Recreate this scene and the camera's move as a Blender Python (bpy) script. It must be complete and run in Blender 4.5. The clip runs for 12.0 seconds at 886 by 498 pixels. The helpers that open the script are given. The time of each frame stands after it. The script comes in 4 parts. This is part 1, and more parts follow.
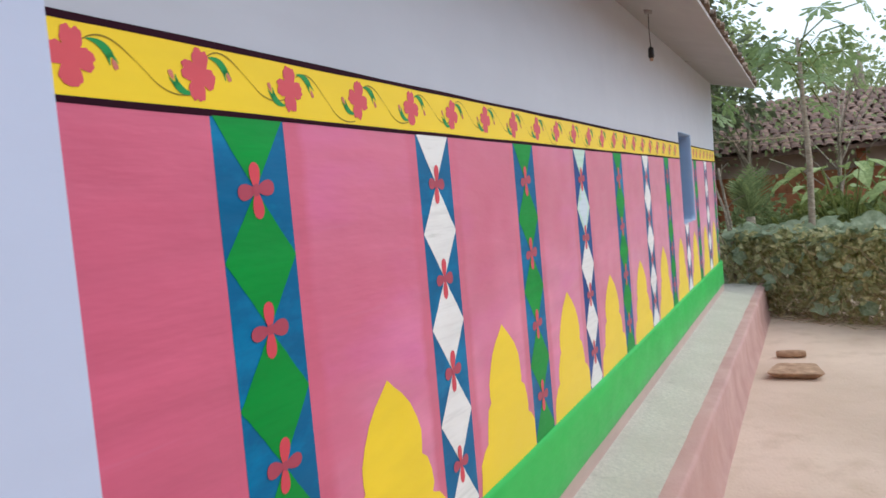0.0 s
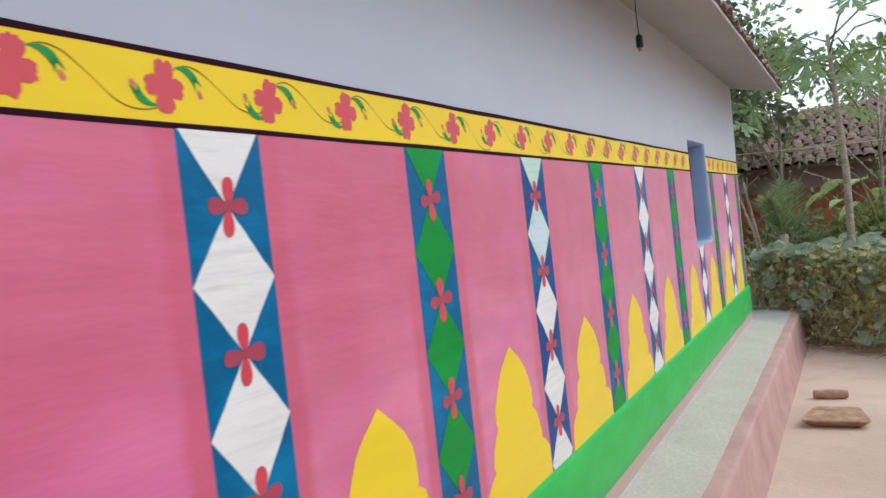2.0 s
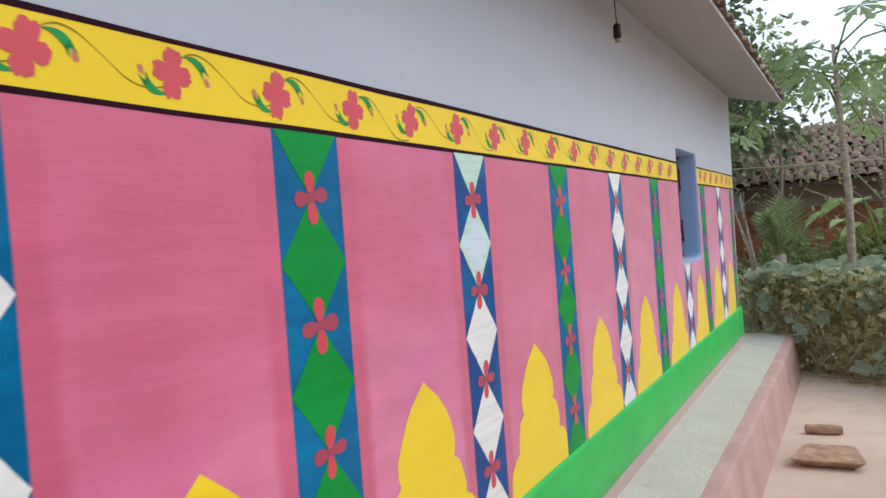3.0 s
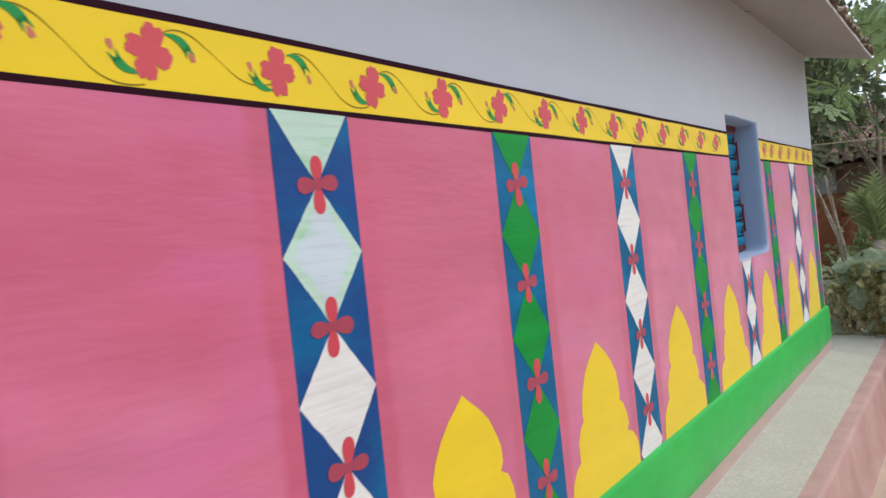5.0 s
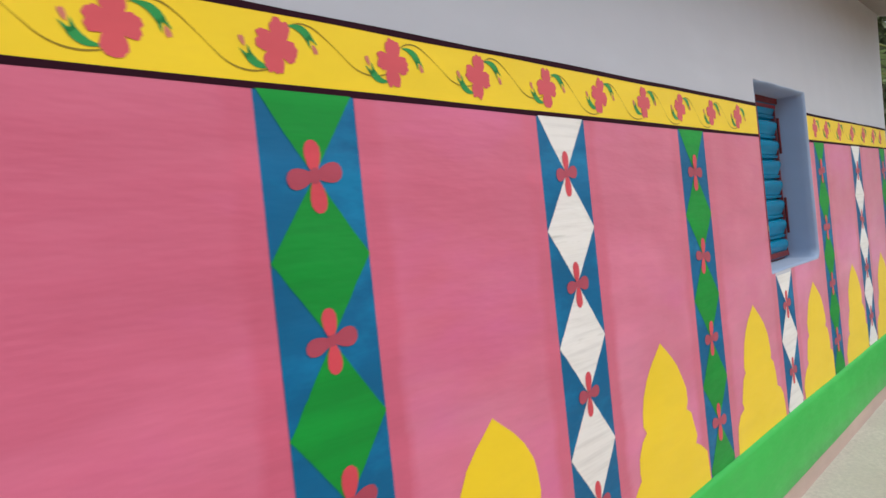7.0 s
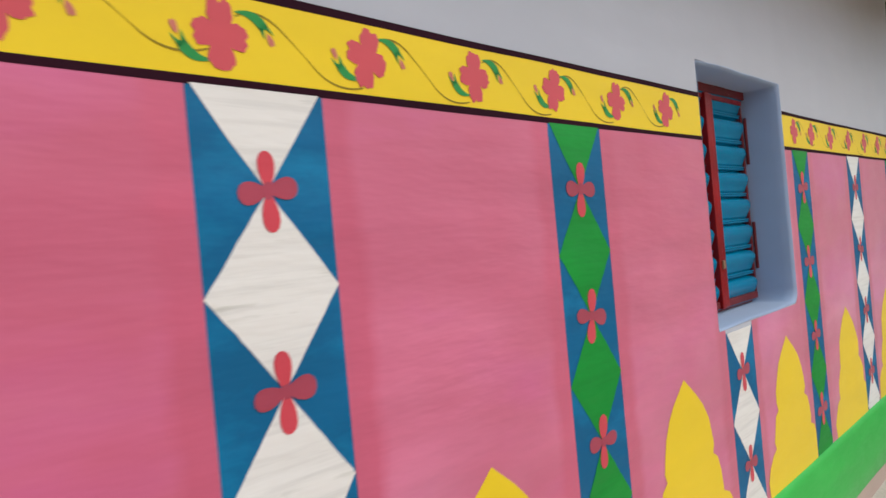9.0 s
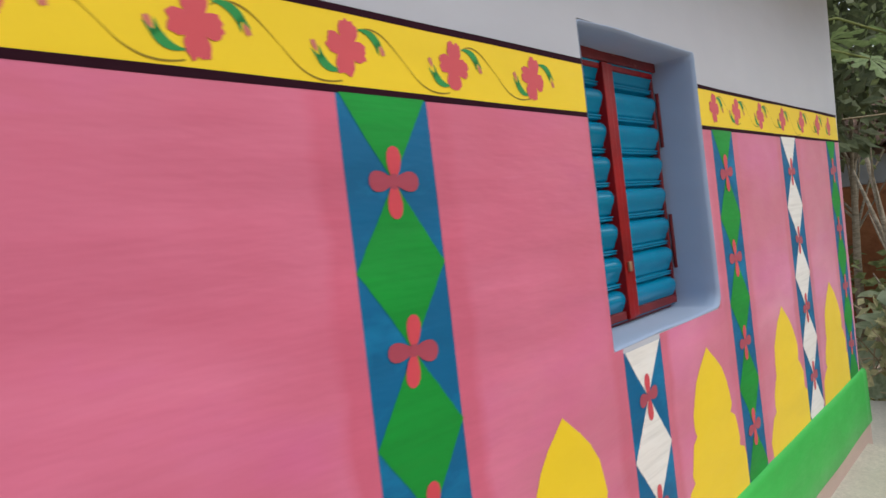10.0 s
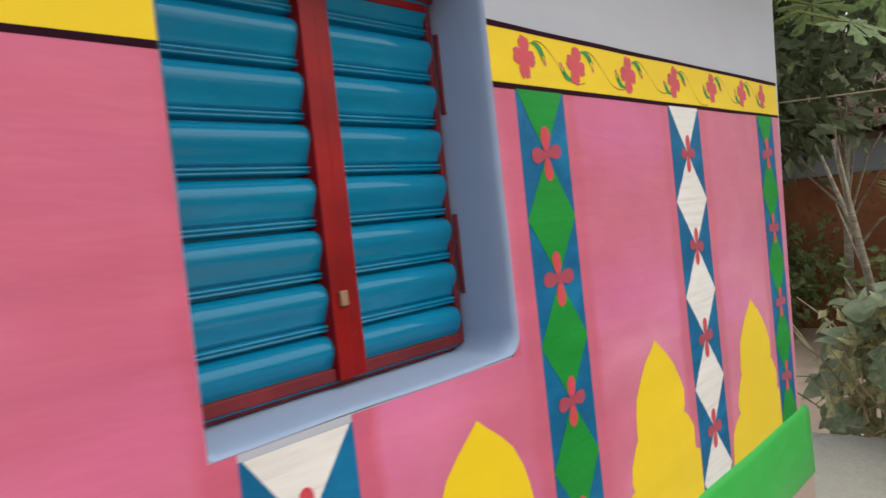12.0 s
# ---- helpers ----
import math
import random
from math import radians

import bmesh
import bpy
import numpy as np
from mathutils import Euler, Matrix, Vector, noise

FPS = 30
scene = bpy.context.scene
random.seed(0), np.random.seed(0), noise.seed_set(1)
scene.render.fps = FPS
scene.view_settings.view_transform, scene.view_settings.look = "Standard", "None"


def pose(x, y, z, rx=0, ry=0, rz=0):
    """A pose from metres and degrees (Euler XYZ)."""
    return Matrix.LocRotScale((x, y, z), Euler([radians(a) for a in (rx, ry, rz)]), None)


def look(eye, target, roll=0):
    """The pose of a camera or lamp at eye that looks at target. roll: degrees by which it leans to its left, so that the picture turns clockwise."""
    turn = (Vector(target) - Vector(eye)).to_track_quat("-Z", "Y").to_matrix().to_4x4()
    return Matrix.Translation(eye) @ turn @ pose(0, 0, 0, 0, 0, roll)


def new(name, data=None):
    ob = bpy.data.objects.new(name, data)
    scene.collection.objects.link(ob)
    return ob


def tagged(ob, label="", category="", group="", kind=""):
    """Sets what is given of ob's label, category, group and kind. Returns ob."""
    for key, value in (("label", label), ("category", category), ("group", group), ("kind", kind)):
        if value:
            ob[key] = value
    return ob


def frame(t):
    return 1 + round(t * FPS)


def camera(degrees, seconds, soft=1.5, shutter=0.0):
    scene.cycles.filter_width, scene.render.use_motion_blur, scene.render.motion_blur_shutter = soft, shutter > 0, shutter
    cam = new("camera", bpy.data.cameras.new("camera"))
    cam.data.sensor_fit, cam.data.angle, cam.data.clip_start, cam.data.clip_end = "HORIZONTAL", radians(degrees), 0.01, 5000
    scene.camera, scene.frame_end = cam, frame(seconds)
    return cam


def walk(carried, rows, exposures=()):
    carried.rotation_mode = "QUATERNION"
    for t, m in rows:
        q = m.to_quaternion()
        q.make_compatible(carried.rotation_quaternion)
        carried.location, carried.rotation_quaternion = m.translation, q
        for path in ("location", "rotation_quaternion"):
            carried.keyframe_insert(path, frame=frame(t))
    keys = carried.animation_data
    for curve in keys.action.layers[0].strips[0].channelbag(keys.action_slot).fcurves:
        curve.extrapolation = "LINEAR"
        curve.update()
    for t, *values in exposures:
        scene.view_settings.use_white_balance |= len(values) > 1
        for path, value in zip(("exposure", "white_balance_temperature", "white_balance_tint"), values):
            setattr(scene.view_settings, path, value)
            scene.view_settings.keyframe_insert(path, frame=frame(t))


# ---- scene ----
cam = camera(60.6, 12.0, 1.5, 0.4)
PATH = [
    (0, (-1.765, -0.919, 1.604), (0.027, -0.04, 1.486), -5.1),
    (0.5, (-1.583, -0.934, 1.604), (0.177, 0.016, 1.557), -5.5),
    (1, (-1.366, -0.924, 1.604), (0.387, 0.039, 1.615), -5.0),
    (1.5, (-1.143, -0.932, 1.585), (0.62, 0.012, 1.525), -6.7),
    (2, (-0.89, -0.958, 1.578), (0.865, -0.001, 1.528), -6.3),
    (2.5, (-0.657, -0.985, 1.581), (1.091, -0.017, 1.496), -6.7),
    (3, (-0.399, -0.966, 1.56), (1.356, -0.007, 1.528), -4.3),
    (5, (0.559, -0.97, 1.536), (2.196, 0.179, 1.511), -6.1),
    (5.5, (0.8, -0.932, 1.549), (2.422, 0.239, 1.53), -5.9),
    (6, (1.042, -0.918, 1.545), (2.632, 0.295, 1.549), -6.3),
    (6.5, (1.273, -0.937, 1.562), (2.78, 0.378, 1.565), -5.8),
    (7, (1.518, -0.916, 1.546), (3.042, 0.38, 1.511), -6.0),
    (9, (2.476, -0.813, 1.568), (3.974, 0.513, 1.562), -5.2),
    (9.5, (2.722, -0.799, 1.561), (4.224, 0.522, 1.593), -6.4),
    (10, (2.975, -0.785, 1.567), (4.522, 0.483, 1.536), -6.7),
    (10.5, (3.206, -0.801, 1.551), (4.739, 0.483, 1.556), -7.0),
    (11, (3.448, -0.856, 1.557), (4.917, 0.502, 1.544), -5.3),
    (11.5, (3.709, -0.871, 1.54), (5.195, 0.468, 1.507), -6.7),
    (12, (3.978, -0.859, 1.54), (5.49, 0.448, 1.473), -6.2),
]
EXPOSURES = [(0.0, 0.50, 6000, 7), (3.0, 0.46, 6000, 7), (5.0, 0.41, 6200, 8), (7.0, 0.36, 6500, 8), (9.5, 0.28, 6600, 8), (12.0, 0.30, 6800, 9)]
walk(cam, [(t, look(eye, target, roll)) for t, eye, target, roll in PATH], EXPOSURES)

# ---- world, sun and exposure ----
world = bpy.data.worlds.new("sky")
scene.world = world
world.use_nodes = True
wn, wl = world.node_tree.nodes, world.node_tree.links
sky = wn.new("ShaderNodeTexSky")
sky.sky_type = "NISHITA"
sky.sun_disc = False
sky.sun_elevation, sky.sun_rotation = radians(45), radians(168)
sky.air_density, sky.dust_density, sky.ozone_density = 1.0, 3.0, 1.0
wn["Background"].inputs["Strength"].default_value = 0.15
haze = wn.new("ShaderNodeMix")       # a high white overcast over the clear sky
haze.data_type = "RGBA"
haze.inputs[0].default_value = 0.6
haze.inputs[7].default_value = (7.1, 7.5, 8.1, 1)
wl.new(sky.outputs["Color"], haze.inputs[6])
wl.new(haze.outputs[2], wn["Background"].inputs["Color"])

sun_data = bpy.data.lights.new("sun", "SUN")
sun_data.energy, sun_data.angle, sun_data.color = 0.5, radians(40), (1.0, 0.98, 0.96)
sun = new("sun", sun_data)
sun.matrix_world = look((2.2, -10.0, 10.2), (0, 0, 0))


# ---- materials ----
def srgb(r, g, b):
    return tuple(((c / 255 + 0.055) / 1.055) ** 2.4 if c > 10 else c / 255 / 12.92 for c in (r, g, b))


def shade(c, k):
    return tuple(min(1, v * k) for v in c)


class Mat:
    """A node material on object-space coordinates, with helpers for layered colour and bump."""

    def __init__(self, name, rough=0.6, metal=0.0, coord="Object"):
        self.m = bpy.data.materials.new(name)
        self.m.use_nodes = True
        self.n, self.l = self.m.node_tree.nodes, self.m.node_tree.links
        self.b = self.n["Principled BSDF"]
        self.b.inputs["Roughness"].default_value = rough
        self.b.inputs["Specular IOR Level"].default_value = 0.5 if rough < 0.38 else 0.3
        self.b.inputs["Metallic"].default_value = metal
        self.tc = self.n.new("ShaderNodeTexCoord")
        if coord == "World":
            geo = self.n.new("ShaderNodeNewGeometry")
            self.co = geo.outputs["Position"]
        else:
            self.co = self.tc.outputs[coord]

    def noise(self, scale, detail=4, rough=0.55, stretch=(1, 1, 1)):
        mp = self.n.new("ShaderNodeMapping")
        mp.inputs["Scale"].default_value = stretch
        self.l.new(self.co, mp.inputs["Vector"])
        t = self.n.new("ShaderNodeTexNoise")
        t.inputs["Scale"].default_value = scale
        t.inputs["Detail"].default_value = detail
        t.inputs["Roughness"].default_value = rough
        self.l.new(mp.outputs["Vector"], t.inputs["Vector"])
        return t.outputs["Fac"]

    def ramp(self, fac, lo, hi, a=(0, 0, 0), b=(1, 1, 1)):
        r = self.n.new("ShaderNodeValToRGB")
        r.color_ramp.elements[0].position, r.color_ramp.elements[1].position = lo, hi
        r.color_ramp.elements[0].color, r.color_ramp.elements[1].color = (*a, 1), (*b, 1)
        self.l.new(fac, r.inputs["Fac"])
        return r.outputs["Color"]

    def mix(self, fac, a, b, mode="MIX"):
        x = self.n.new("ShaderNodeMix")
        x.data_type, x.blend_type = "RGBA", mode
        for socket, value in ((x.inputs[0], fac), (x.inputs[6], a), (x.inputs[7], b)):
            if isinstance(value, bpy.types.NodeSocket):
                self.l.new(value, socket)
            elif isinstance(value, tuple):
                socket.default_value = (*value, 1)
            else:
                socket.default_value = value
        return x.outputs[2]

    def math(self, op, a, b=0.0):
        x = self.n.new("ShaderNodeMath")
        x.operation = op
        for socket, value in zip(x.inputs, (a, b)):
            if isinstance(value, bpy.types.NodeSocket):
                self.l.new(value, socket)
            else:
                socket.default_value = value
        return x.outputs[0]

    def random(self):
        return self.n.new("ShaderNodeObjectInfo").outputs["Random"]

    def island(self):
        return self.n.new("ShaderNodeNewGeometry").outputs["Random Per Island"]

    def colour(self, c):
        if isinstance(c, tuple):
            self.b.inputs["Base Color"].default_value = (*c, 1)
        else:
            self.l.new(c, self.b.inputs["Base Color"])

    def rough(self, fac, lo, hi):
        r = self.n.new("ShaderNodeMapRange")
        r.inputs["To Min"].default_value, r.inputs["To Max"].default_value = lo, hi
        self.l.new(fac, r.inputs["Value"])
        self.l.new(r.outputs["Result"], self.b.inputs["Roughness"])

    def sheen_layer(self, weight):
        """A sheen layer, which pales the surface at a shallow angle."""
        self.b.inputs["Sheen Weight"].default_value = weight
        self.b.inputs["Sheen Roughness"].default_value = 0.4

    def bump(self, *layers):
        last = None
        for height, distance in layers:
            u = self.n.new("ShaderNodeBump")
            u.inputs["Strength"].default_value = 1.0
            u.inputs["Distance"].default_value = distance
            self.l.new(height, u.inputs["Height"])
            if last:
                self.l.new(last, u.inputs["Normal"])
            last = u.outputs["Normal"]
        self.l.new(last, self.b.inputs["Normal"])


def plaster_relief(m, k=1.0):
    """Uneven trowelled plaster: long level strokes, hand-sized dents and fine brush grain."""
    strokes = m.noise(5.5, 4, 0.5, (0.4, 1, 1.9))
    dents = m.noise(2.4, 2, 0.5, (0.8, 1, 1.2))
    grain = m.noise(90, 3, 0.6, (0.25, 1, 1))
    ridges = m.ramp(m.noise(6.5, 3, 0.6, (0.16, 1, 1.7)), 0.46, 0.60)
    if k < 1:
        m.bump((dents, 0.014 * k), (grain, 0.0003 * k))
        return strokes, dents, grain
    m.bump((dents, 0.016 * k), (strokes, 0.006 * k), (ridges, 0.00015 * k), (grain, 0.00012 * k))
    return strokes, dents, grain


def paint(name, c, rough=0.45, vary=0.16, relief=1.0, worn=None, worn_at=(0.66, 0.74), worn_size=26, worn_long=0.16, bristle=0.0, spec=0.25, sheen_amount=0.25):
    """Hand-brushed paint over plaster, with thin and thick passes."""
    m = Mat(name, rough, coord="World")
    strokes, dents, grain = plaster_relief(m, relief)
    big = m.noise(2.1, 3, 0.5)
    col = m.mix(m.ramp(strokes, 0.35, 0.68), shade(c, 1 - vary), shade(c, 1 + vary * 0.8))
    col = m.mix(m.ramp(big, 0.35, 0.65), shade(c, 1 - vary * 0.6), col)
    if worn:
        col = m.mix(m.ramp(m.noise(worn_size, 5, 0.65, (worn_long, 1, 1.5)), *worn_at), col, worn)
    if bristle:      # fine level hair lines left by the brush
        hairs = m.ramp(m.noise(75, 4, 0.6, (0.045, 1, 1)), 0.48, 0.72)
        col = m.mix(m.math("MULTIPLY", hairs, bristle), col, shade(c, 0.62))
        smear = m.ramp(m.noise(7, 4, 0.6, (0.5, 1, 1)), 0.52, 0.74)
        col = m.mix(m.math("MULTIPLY", smear, bristle * 0.6), col, shade(c, 0.78))
    m.colour(col)
    m.rough(grain, rough - 0.04, rough + 0.14)
    m.b.inputs["Specular IOR Level"].default_value = spec
    m.sheen_layer(sheen_amount)
    return m


PINK, PINK_DEEP = srgb(222, 128, 162), srgb(201, 92, 122)
BLUE, GREEN, YELLOW = srgb(0, 102, 150), srgb(14, 150, 55), srgb(244, 212, 30)
WHITE, CHERRY, CHERRY_DULL = srgb(234, 234, 230), srgb(210, 72, 86), srgb(172, 70, 90)

# The pink bays: two coats, the second brushed more deeply along the edges of each bay.
mp_ = Mat("pink_wall_paint", 0.42, coord="World")
strokes, dents, grain = plaster_relief(mp_, 1.0)
uv = mp_.n.new("ShaderNodeSeparateXYZ")
mp_.l.new(mp_.tc.outputs["UV"], uv.inputs[0])
ragged = mp_.math("MULTIPLY", mp_.math("SUBTRACT", mp_.noise(5, 4, 0.6, (0.6, 1, 1.6)), 0.5), 0.12)
edge_x = mp_.math("MINIMUM", uv.outputs["X"], mp_.math("SUBTRACT", 1.0, uv.outputs["X"]))
edge = mp_.math("ADD", edge_x, ragged)
inner = mp_.ramp(edge, 0.07, 0.12)
# brush tone, its contrast raised to stand for gloss on the trowelled relief
body = mp_.mix(mp_.ramp(strokes, 0.36, 0.66), shade(PINK, 0.87), shade(PINK, 1.09))
glint_streaks = mp_.ramp(mp_.noise(3.6, 4, 0.6, (0.28, 1, 2.0)), 0.54, 0.70)      # glints off the trowelling, painted as pale level streaks
body = mp_.mix(mp_.math("MULTIPLY", glint_streaks, 0.35), body, srgb(236, 160, 190))
body = mp_.mix(mp_.ramp(mp_.noise(1.6, 3, 0.55), 0.42, 0.62), body, mp_.mix(0.7, body, PINK_DEEP))
# the upper part of each bay is mixed towards the deep pink
upper = mp_.math("ADD", uv.outputs["Y"], mp_.math("MULTIPLY", mp_.math("SUBTRACT", mp_.noise(2.2, 4, 0.6, (0.35, 1, 1.8)), 0.5), 0.9))
body = mp_.mix(mp_.ramp(upper, 0.5, 0.72), body, mp_.mix(0.6, body, PINK_DEEP))
# lilac patches paint the bluish sky's reflection into the colour
sky_lilac = mp_.ramp(mp_.noise(1.9, 4, 0.6, (0.5, 1, 1.5)), 0.5, 0.66)
body = mp_.mix(sky_lilac, body, mp_.mix(0.6, body, srgb(217, 108, 170)))
# each bay is mixed towards the deep pink by its own share
deep_share = mp_.n.new("ShaderNodeObjectInfo").outputs["Alpha"]
body = mp_.mix(deep_share, body, mp_.mix(mp_.ramp(strokes, 0.3, 0.7), shade(PINK_DEEP, 0.94), shade(PINK_DEEP, 1.1)))
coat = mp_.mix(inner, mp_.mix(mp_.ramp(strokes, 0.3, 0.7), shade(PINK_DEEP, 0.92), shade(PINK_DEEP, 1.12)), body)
coat = mp_.mix(mp_.ramp(mp_.noise(22, 3, 0.6, (0.08, 1, 1.2)), 0.66, 0.82), coat, mp_.mix(0.5, coat, shade(PINK, 0.84)))
mp_.colour(coat)
mp_.rough(dents, 0.38, 0.58)
mp_.b.inputs["Specular IOR Level"].default_value = 0.4
mp_.sheen_layer(0.6)
M_PINK = mp_.m

M_BLUE = paint("blue_stripe_paint", BLUE, 0.4, 0.2, 1.0, srgb(6, 124, 172), (0.50, 0.68), 5, 0.7, spec=0.2, sheen_amount=0.08).m
M_NAVY = paint("navy_stripe_paint", srgb(26, 76, 142), 0.4, 0.2, 1.0, srgb(6, 106, 156), (0.48, 0.68), 3.5, 0.7, spec=0.2, sheen_amount=0.08).m
M_GREEN = paint("green_diamond_paint", GREEN, 0.42, 0.2, bristle=0.3, spec=0.2, sheen_amount=0.1).m
M_WHITE = paint("white_diamond_paint", WHITE, 0.5, 0.05, 1.4, srgb(206, 207, 200), (0.60, 0.74), bristle=0.4).m
M_MINT = paint("mint_diamond_paint", srgb(198, 226, 210), 0.5, 0.06, 1.3, srgb(150, 208, 160), (0.54, 0.74), bristle=0.3).m
M_PALE = paint("pale_blue_white_paint", srgb(206, 220, 228), 0.5, 0.05, 1.3, srgb(184, 210, 200), (0.58, 0.72), bristle=0.35).m
M_CHERRY = paint("cherry_flower_paint", CHERRY, 0.5, 0.1).m
M_DULL = paint("dull_cherry_flower_paint", CHERRY_DULL, 0.5, 0.12).m
M_YELLOW = paint("yellow_paint", YELLOW, 0.42, 0.07, 0.8).m
M_BLACK = paint("dark_plum_line_paint", srgb(44, 10, 28), 0.7, 0.2, 0.8, spec=0.12, sheen_amount=0.0).m
M_LEAFP = paint("green_leaf_paint", srgb(40, 150, 74), 0.5, 0.12, 0.6).m
M_VINE = paint("olive_vine_paint", srgb(150, 128, 22), 0.5, 0.1, 0.6).m
M_PETAL = paint("pink_band_flower_paint", srgb(212, 86, 96), 0.5, 0.1, 0.6).m
M_BUD = paint("faded_pink_bud_paint", srgb(206, 122, 104), 0.5, 0.1, 0.6).m
M_SKIRT = paint("green_skirting_paint", srgb(60, 188, 82), 0.4, 0.12, 1.0, sheen_amount=0.08).m
M_UPPER = paint("pale_grey_limewash", srgb(185, 191, 202), 0.8, 0.05, 0.6, spec=0.25, sheen_amount=0.8).m
M_PILASTER = paint("pale_blue_limewash", srgb(196, 208, 232), 0.75, 0.04, 0.6, spec=0.25).m
M_SOFFIT = paint("grey_soffit_limewash", srgb(172, 166, 162), 0.85, 0.08, 0.9, spec=0.25).m
M_REVEAL = paint("lavender_blue_limewash", srgb(160, 181, 210), 0.7, 0.06, 0.9, spec=0.25).m
M_BASE = paint("dusty_pink_base_plaster", srgb(190, 166, 154), 0.8, 0.12, 1.2, spec=0.25).m

c = Mat("cement_ledge", 0.75, coord="World")
spots = c.noise(3.0, 5, 0.6)
fine = c.noise(60, 4, 0.6)
col = c.mix(c.ramp(spots, 0.35, 0.68), srgb(196, 190, 174), srgb(218, 212, 198))
col = c.mix(c.ramp(c.noise(9, 5, 0.7), 0.6, 0.72), col, srgb(164, 158, 144))
c.colour(c.mix(c.ramp(fine, 0.3, 0.8), shade(srgb(190, 186, 174), 0.9), col))
c.bump((spots, 0.01), (fine, 0.002))
M_CEMENT = c.m

c = Mat("faded_pink_plinth_paint", 0.7, coord="World")
spots = c.noise(4.0, 5, 0.6)
col = c.mix(c.ramp(spots, 0.35, 0.68), srgb(178, 142, 134), srgb(196, 162, 154))
col = c.mix(c.ramp(c.noise(1.4, 4, 0.6), 0.5, 0.7), col, srgb(186, 148, 138))
c.colour(col)
c.bump((spots, 0.006), (c.noise(70, 3), 0.0012))
M_PLINTH = c.m

c = Mat("packed_earth", 0.9, coord="World")
big, mid, fine = c.noise(0.5, 4, 0.6), c.noise(3.5, 5, 0.65), c.noise(55, 4, 0.6)
col = c.mix(c.ramp(big, 0.35, 0.65), srgb(194, 172, 151), srgb(214, 192, 172))
col = c.mix(c.ramp(mid, 0.5, 0.75), col, srgb(196, 173, 151))
col = c.mix(c.ramp(fine, 0.64, 0.8), col, srgb(176, 153, 131))
c.colour(col)
c.bump((mid, 0.012), (fine, 0.004))
M_EARTH = c.m

c = Mat("grinding_stone", 0.85)
spots, fine = c.noise(14, 5, 0.6), c.noise(160, 3, 0.6)
c.colour(c.mix(c.ramp(spots, 0.35, 0.7), srgb(150, 120, 95), srgb(196, 165, 136)))
c.bump((spots, 0.008), (fine, 0.003))
M_STONE = c.m

c = Mat("blue_enamel_sheet", 0.22)
dust = c.noise(18, 5, 0.65, (0.3, 1, 1))
c.colour(c.mix(c.ramp(dust, 0.5, 0.8), srgb(0, 124, 162), srgb(2, 142, 180)))
c.rough(dust, 0.04, 0.14)
c.bump((c.noise(4, 2, 0.5, (1, 1, 0.5)), 0.002))
c.b.inputs["Specular IOR Level"].default_value = 0.5
M_SHEET = c.m

c = Mat("red_oxide_enamel", 0.35)
wear = c.noise(26, 5, 0.7, (1, 1, 0.35))
col = c.mix(c.ramp(c.noise(7, 4), 0.35, 0.7), srgb(124, 8, 10), srgb(158, 14, 16))
c.colour(c.mix(c.ramp(wear, 0.66, 0.76), col, srgb(138, 72, 68)))
c.rough(wear, 0.25, 0.5)
c.bump((wear, 0.0015))
c.b.inputs["Specular IOR Level"].default_value = 0.25
M_RED = c.m

c = Mat("dull_maroon_paint", 0.6)
wear = c.noise(34, 5, 0.7, (0.4, 1, 1))
col = c.mix(c.ramp(c.noise(9, 4), 0.35, 0.7), srgb(96, 26, 30), srgb(126, 40, 44))
c.colour(c.mix(c.ramp(wear, 0.62, 0.76), col, srgb(150, 104, 98)))
c.bump((wear, 0.0015))
M_MAROON = c.m

c = Mat("worn_metal", 0.5, 0.6)
c.colour(c.mix(c.noise(40, 4), srgb(150, 110, 84), srgb(190, 160, 130)))
M_METAL = c.m
c = Mat("dark_plastic", 0.4)
c.colour(c.mix(c.noise(40, 3), srgb(26, 22, 20), srgb(44, 38, 34)))
M_DARK = c.m
c = Mat("aged_roof_tile", 0.85)
col = c.mix(c.random(), srgb(112, 98, 86), srgb(150, 130, 112))
c.colour(c.mix(c.ramp(c.noise(9, 5), 0.45, 0.7), col, srgb(98, 90, 82)))
c.bump((c.noise(40, 4), 0.004))
M_TILE = c.m
c = Mat("old_brown_tile", 0.85)
col = c.mix(c.random(), srgb(98, 74, 64), srgb(150, 122, 106))
c.colour(c.mix(c.ramp(c.noise(9, 5), 0.45, 0.7), col, srgb(84, 66, 58)))
c.bump((c.noise(40, 4), 0.004))
M_BROWNTILE = c.m
c = Mat("brown_mud_wall", 0.9, coord="World")
col = c.mix(c.ramp(c.noise(1.3, 5), 0.35, 0.65), srgb(150, 92, 62), srgb(182, 122, 86))
c.colour(c.mix(c.ramp(c.noise(12, 4), 0.55, 0.75), col, srgb(128, 84, 62)))
c.bump((c.noise(5, 5), 0.03))
M_MUD = c.m
c = Mat("grey_bark", 0.85)
c.colour(c.mix(c.ramp(c.noise(14, 5, 0.6, (1, 1, 3)), 0.35, 0.7), srgb(126, 115, 98), srgb(176, 164, 146)))
c.bump((c.noise(30, 4, 0.6, (1, 1, 3)), 0.008))
M_BARK = c.m
c = Mat("dry_stalk", 0.8)
c.colour(c.mix(c.island(), srgb(146, 128, 100), srgb(208, 192, 160)))
M_STALK = c.m


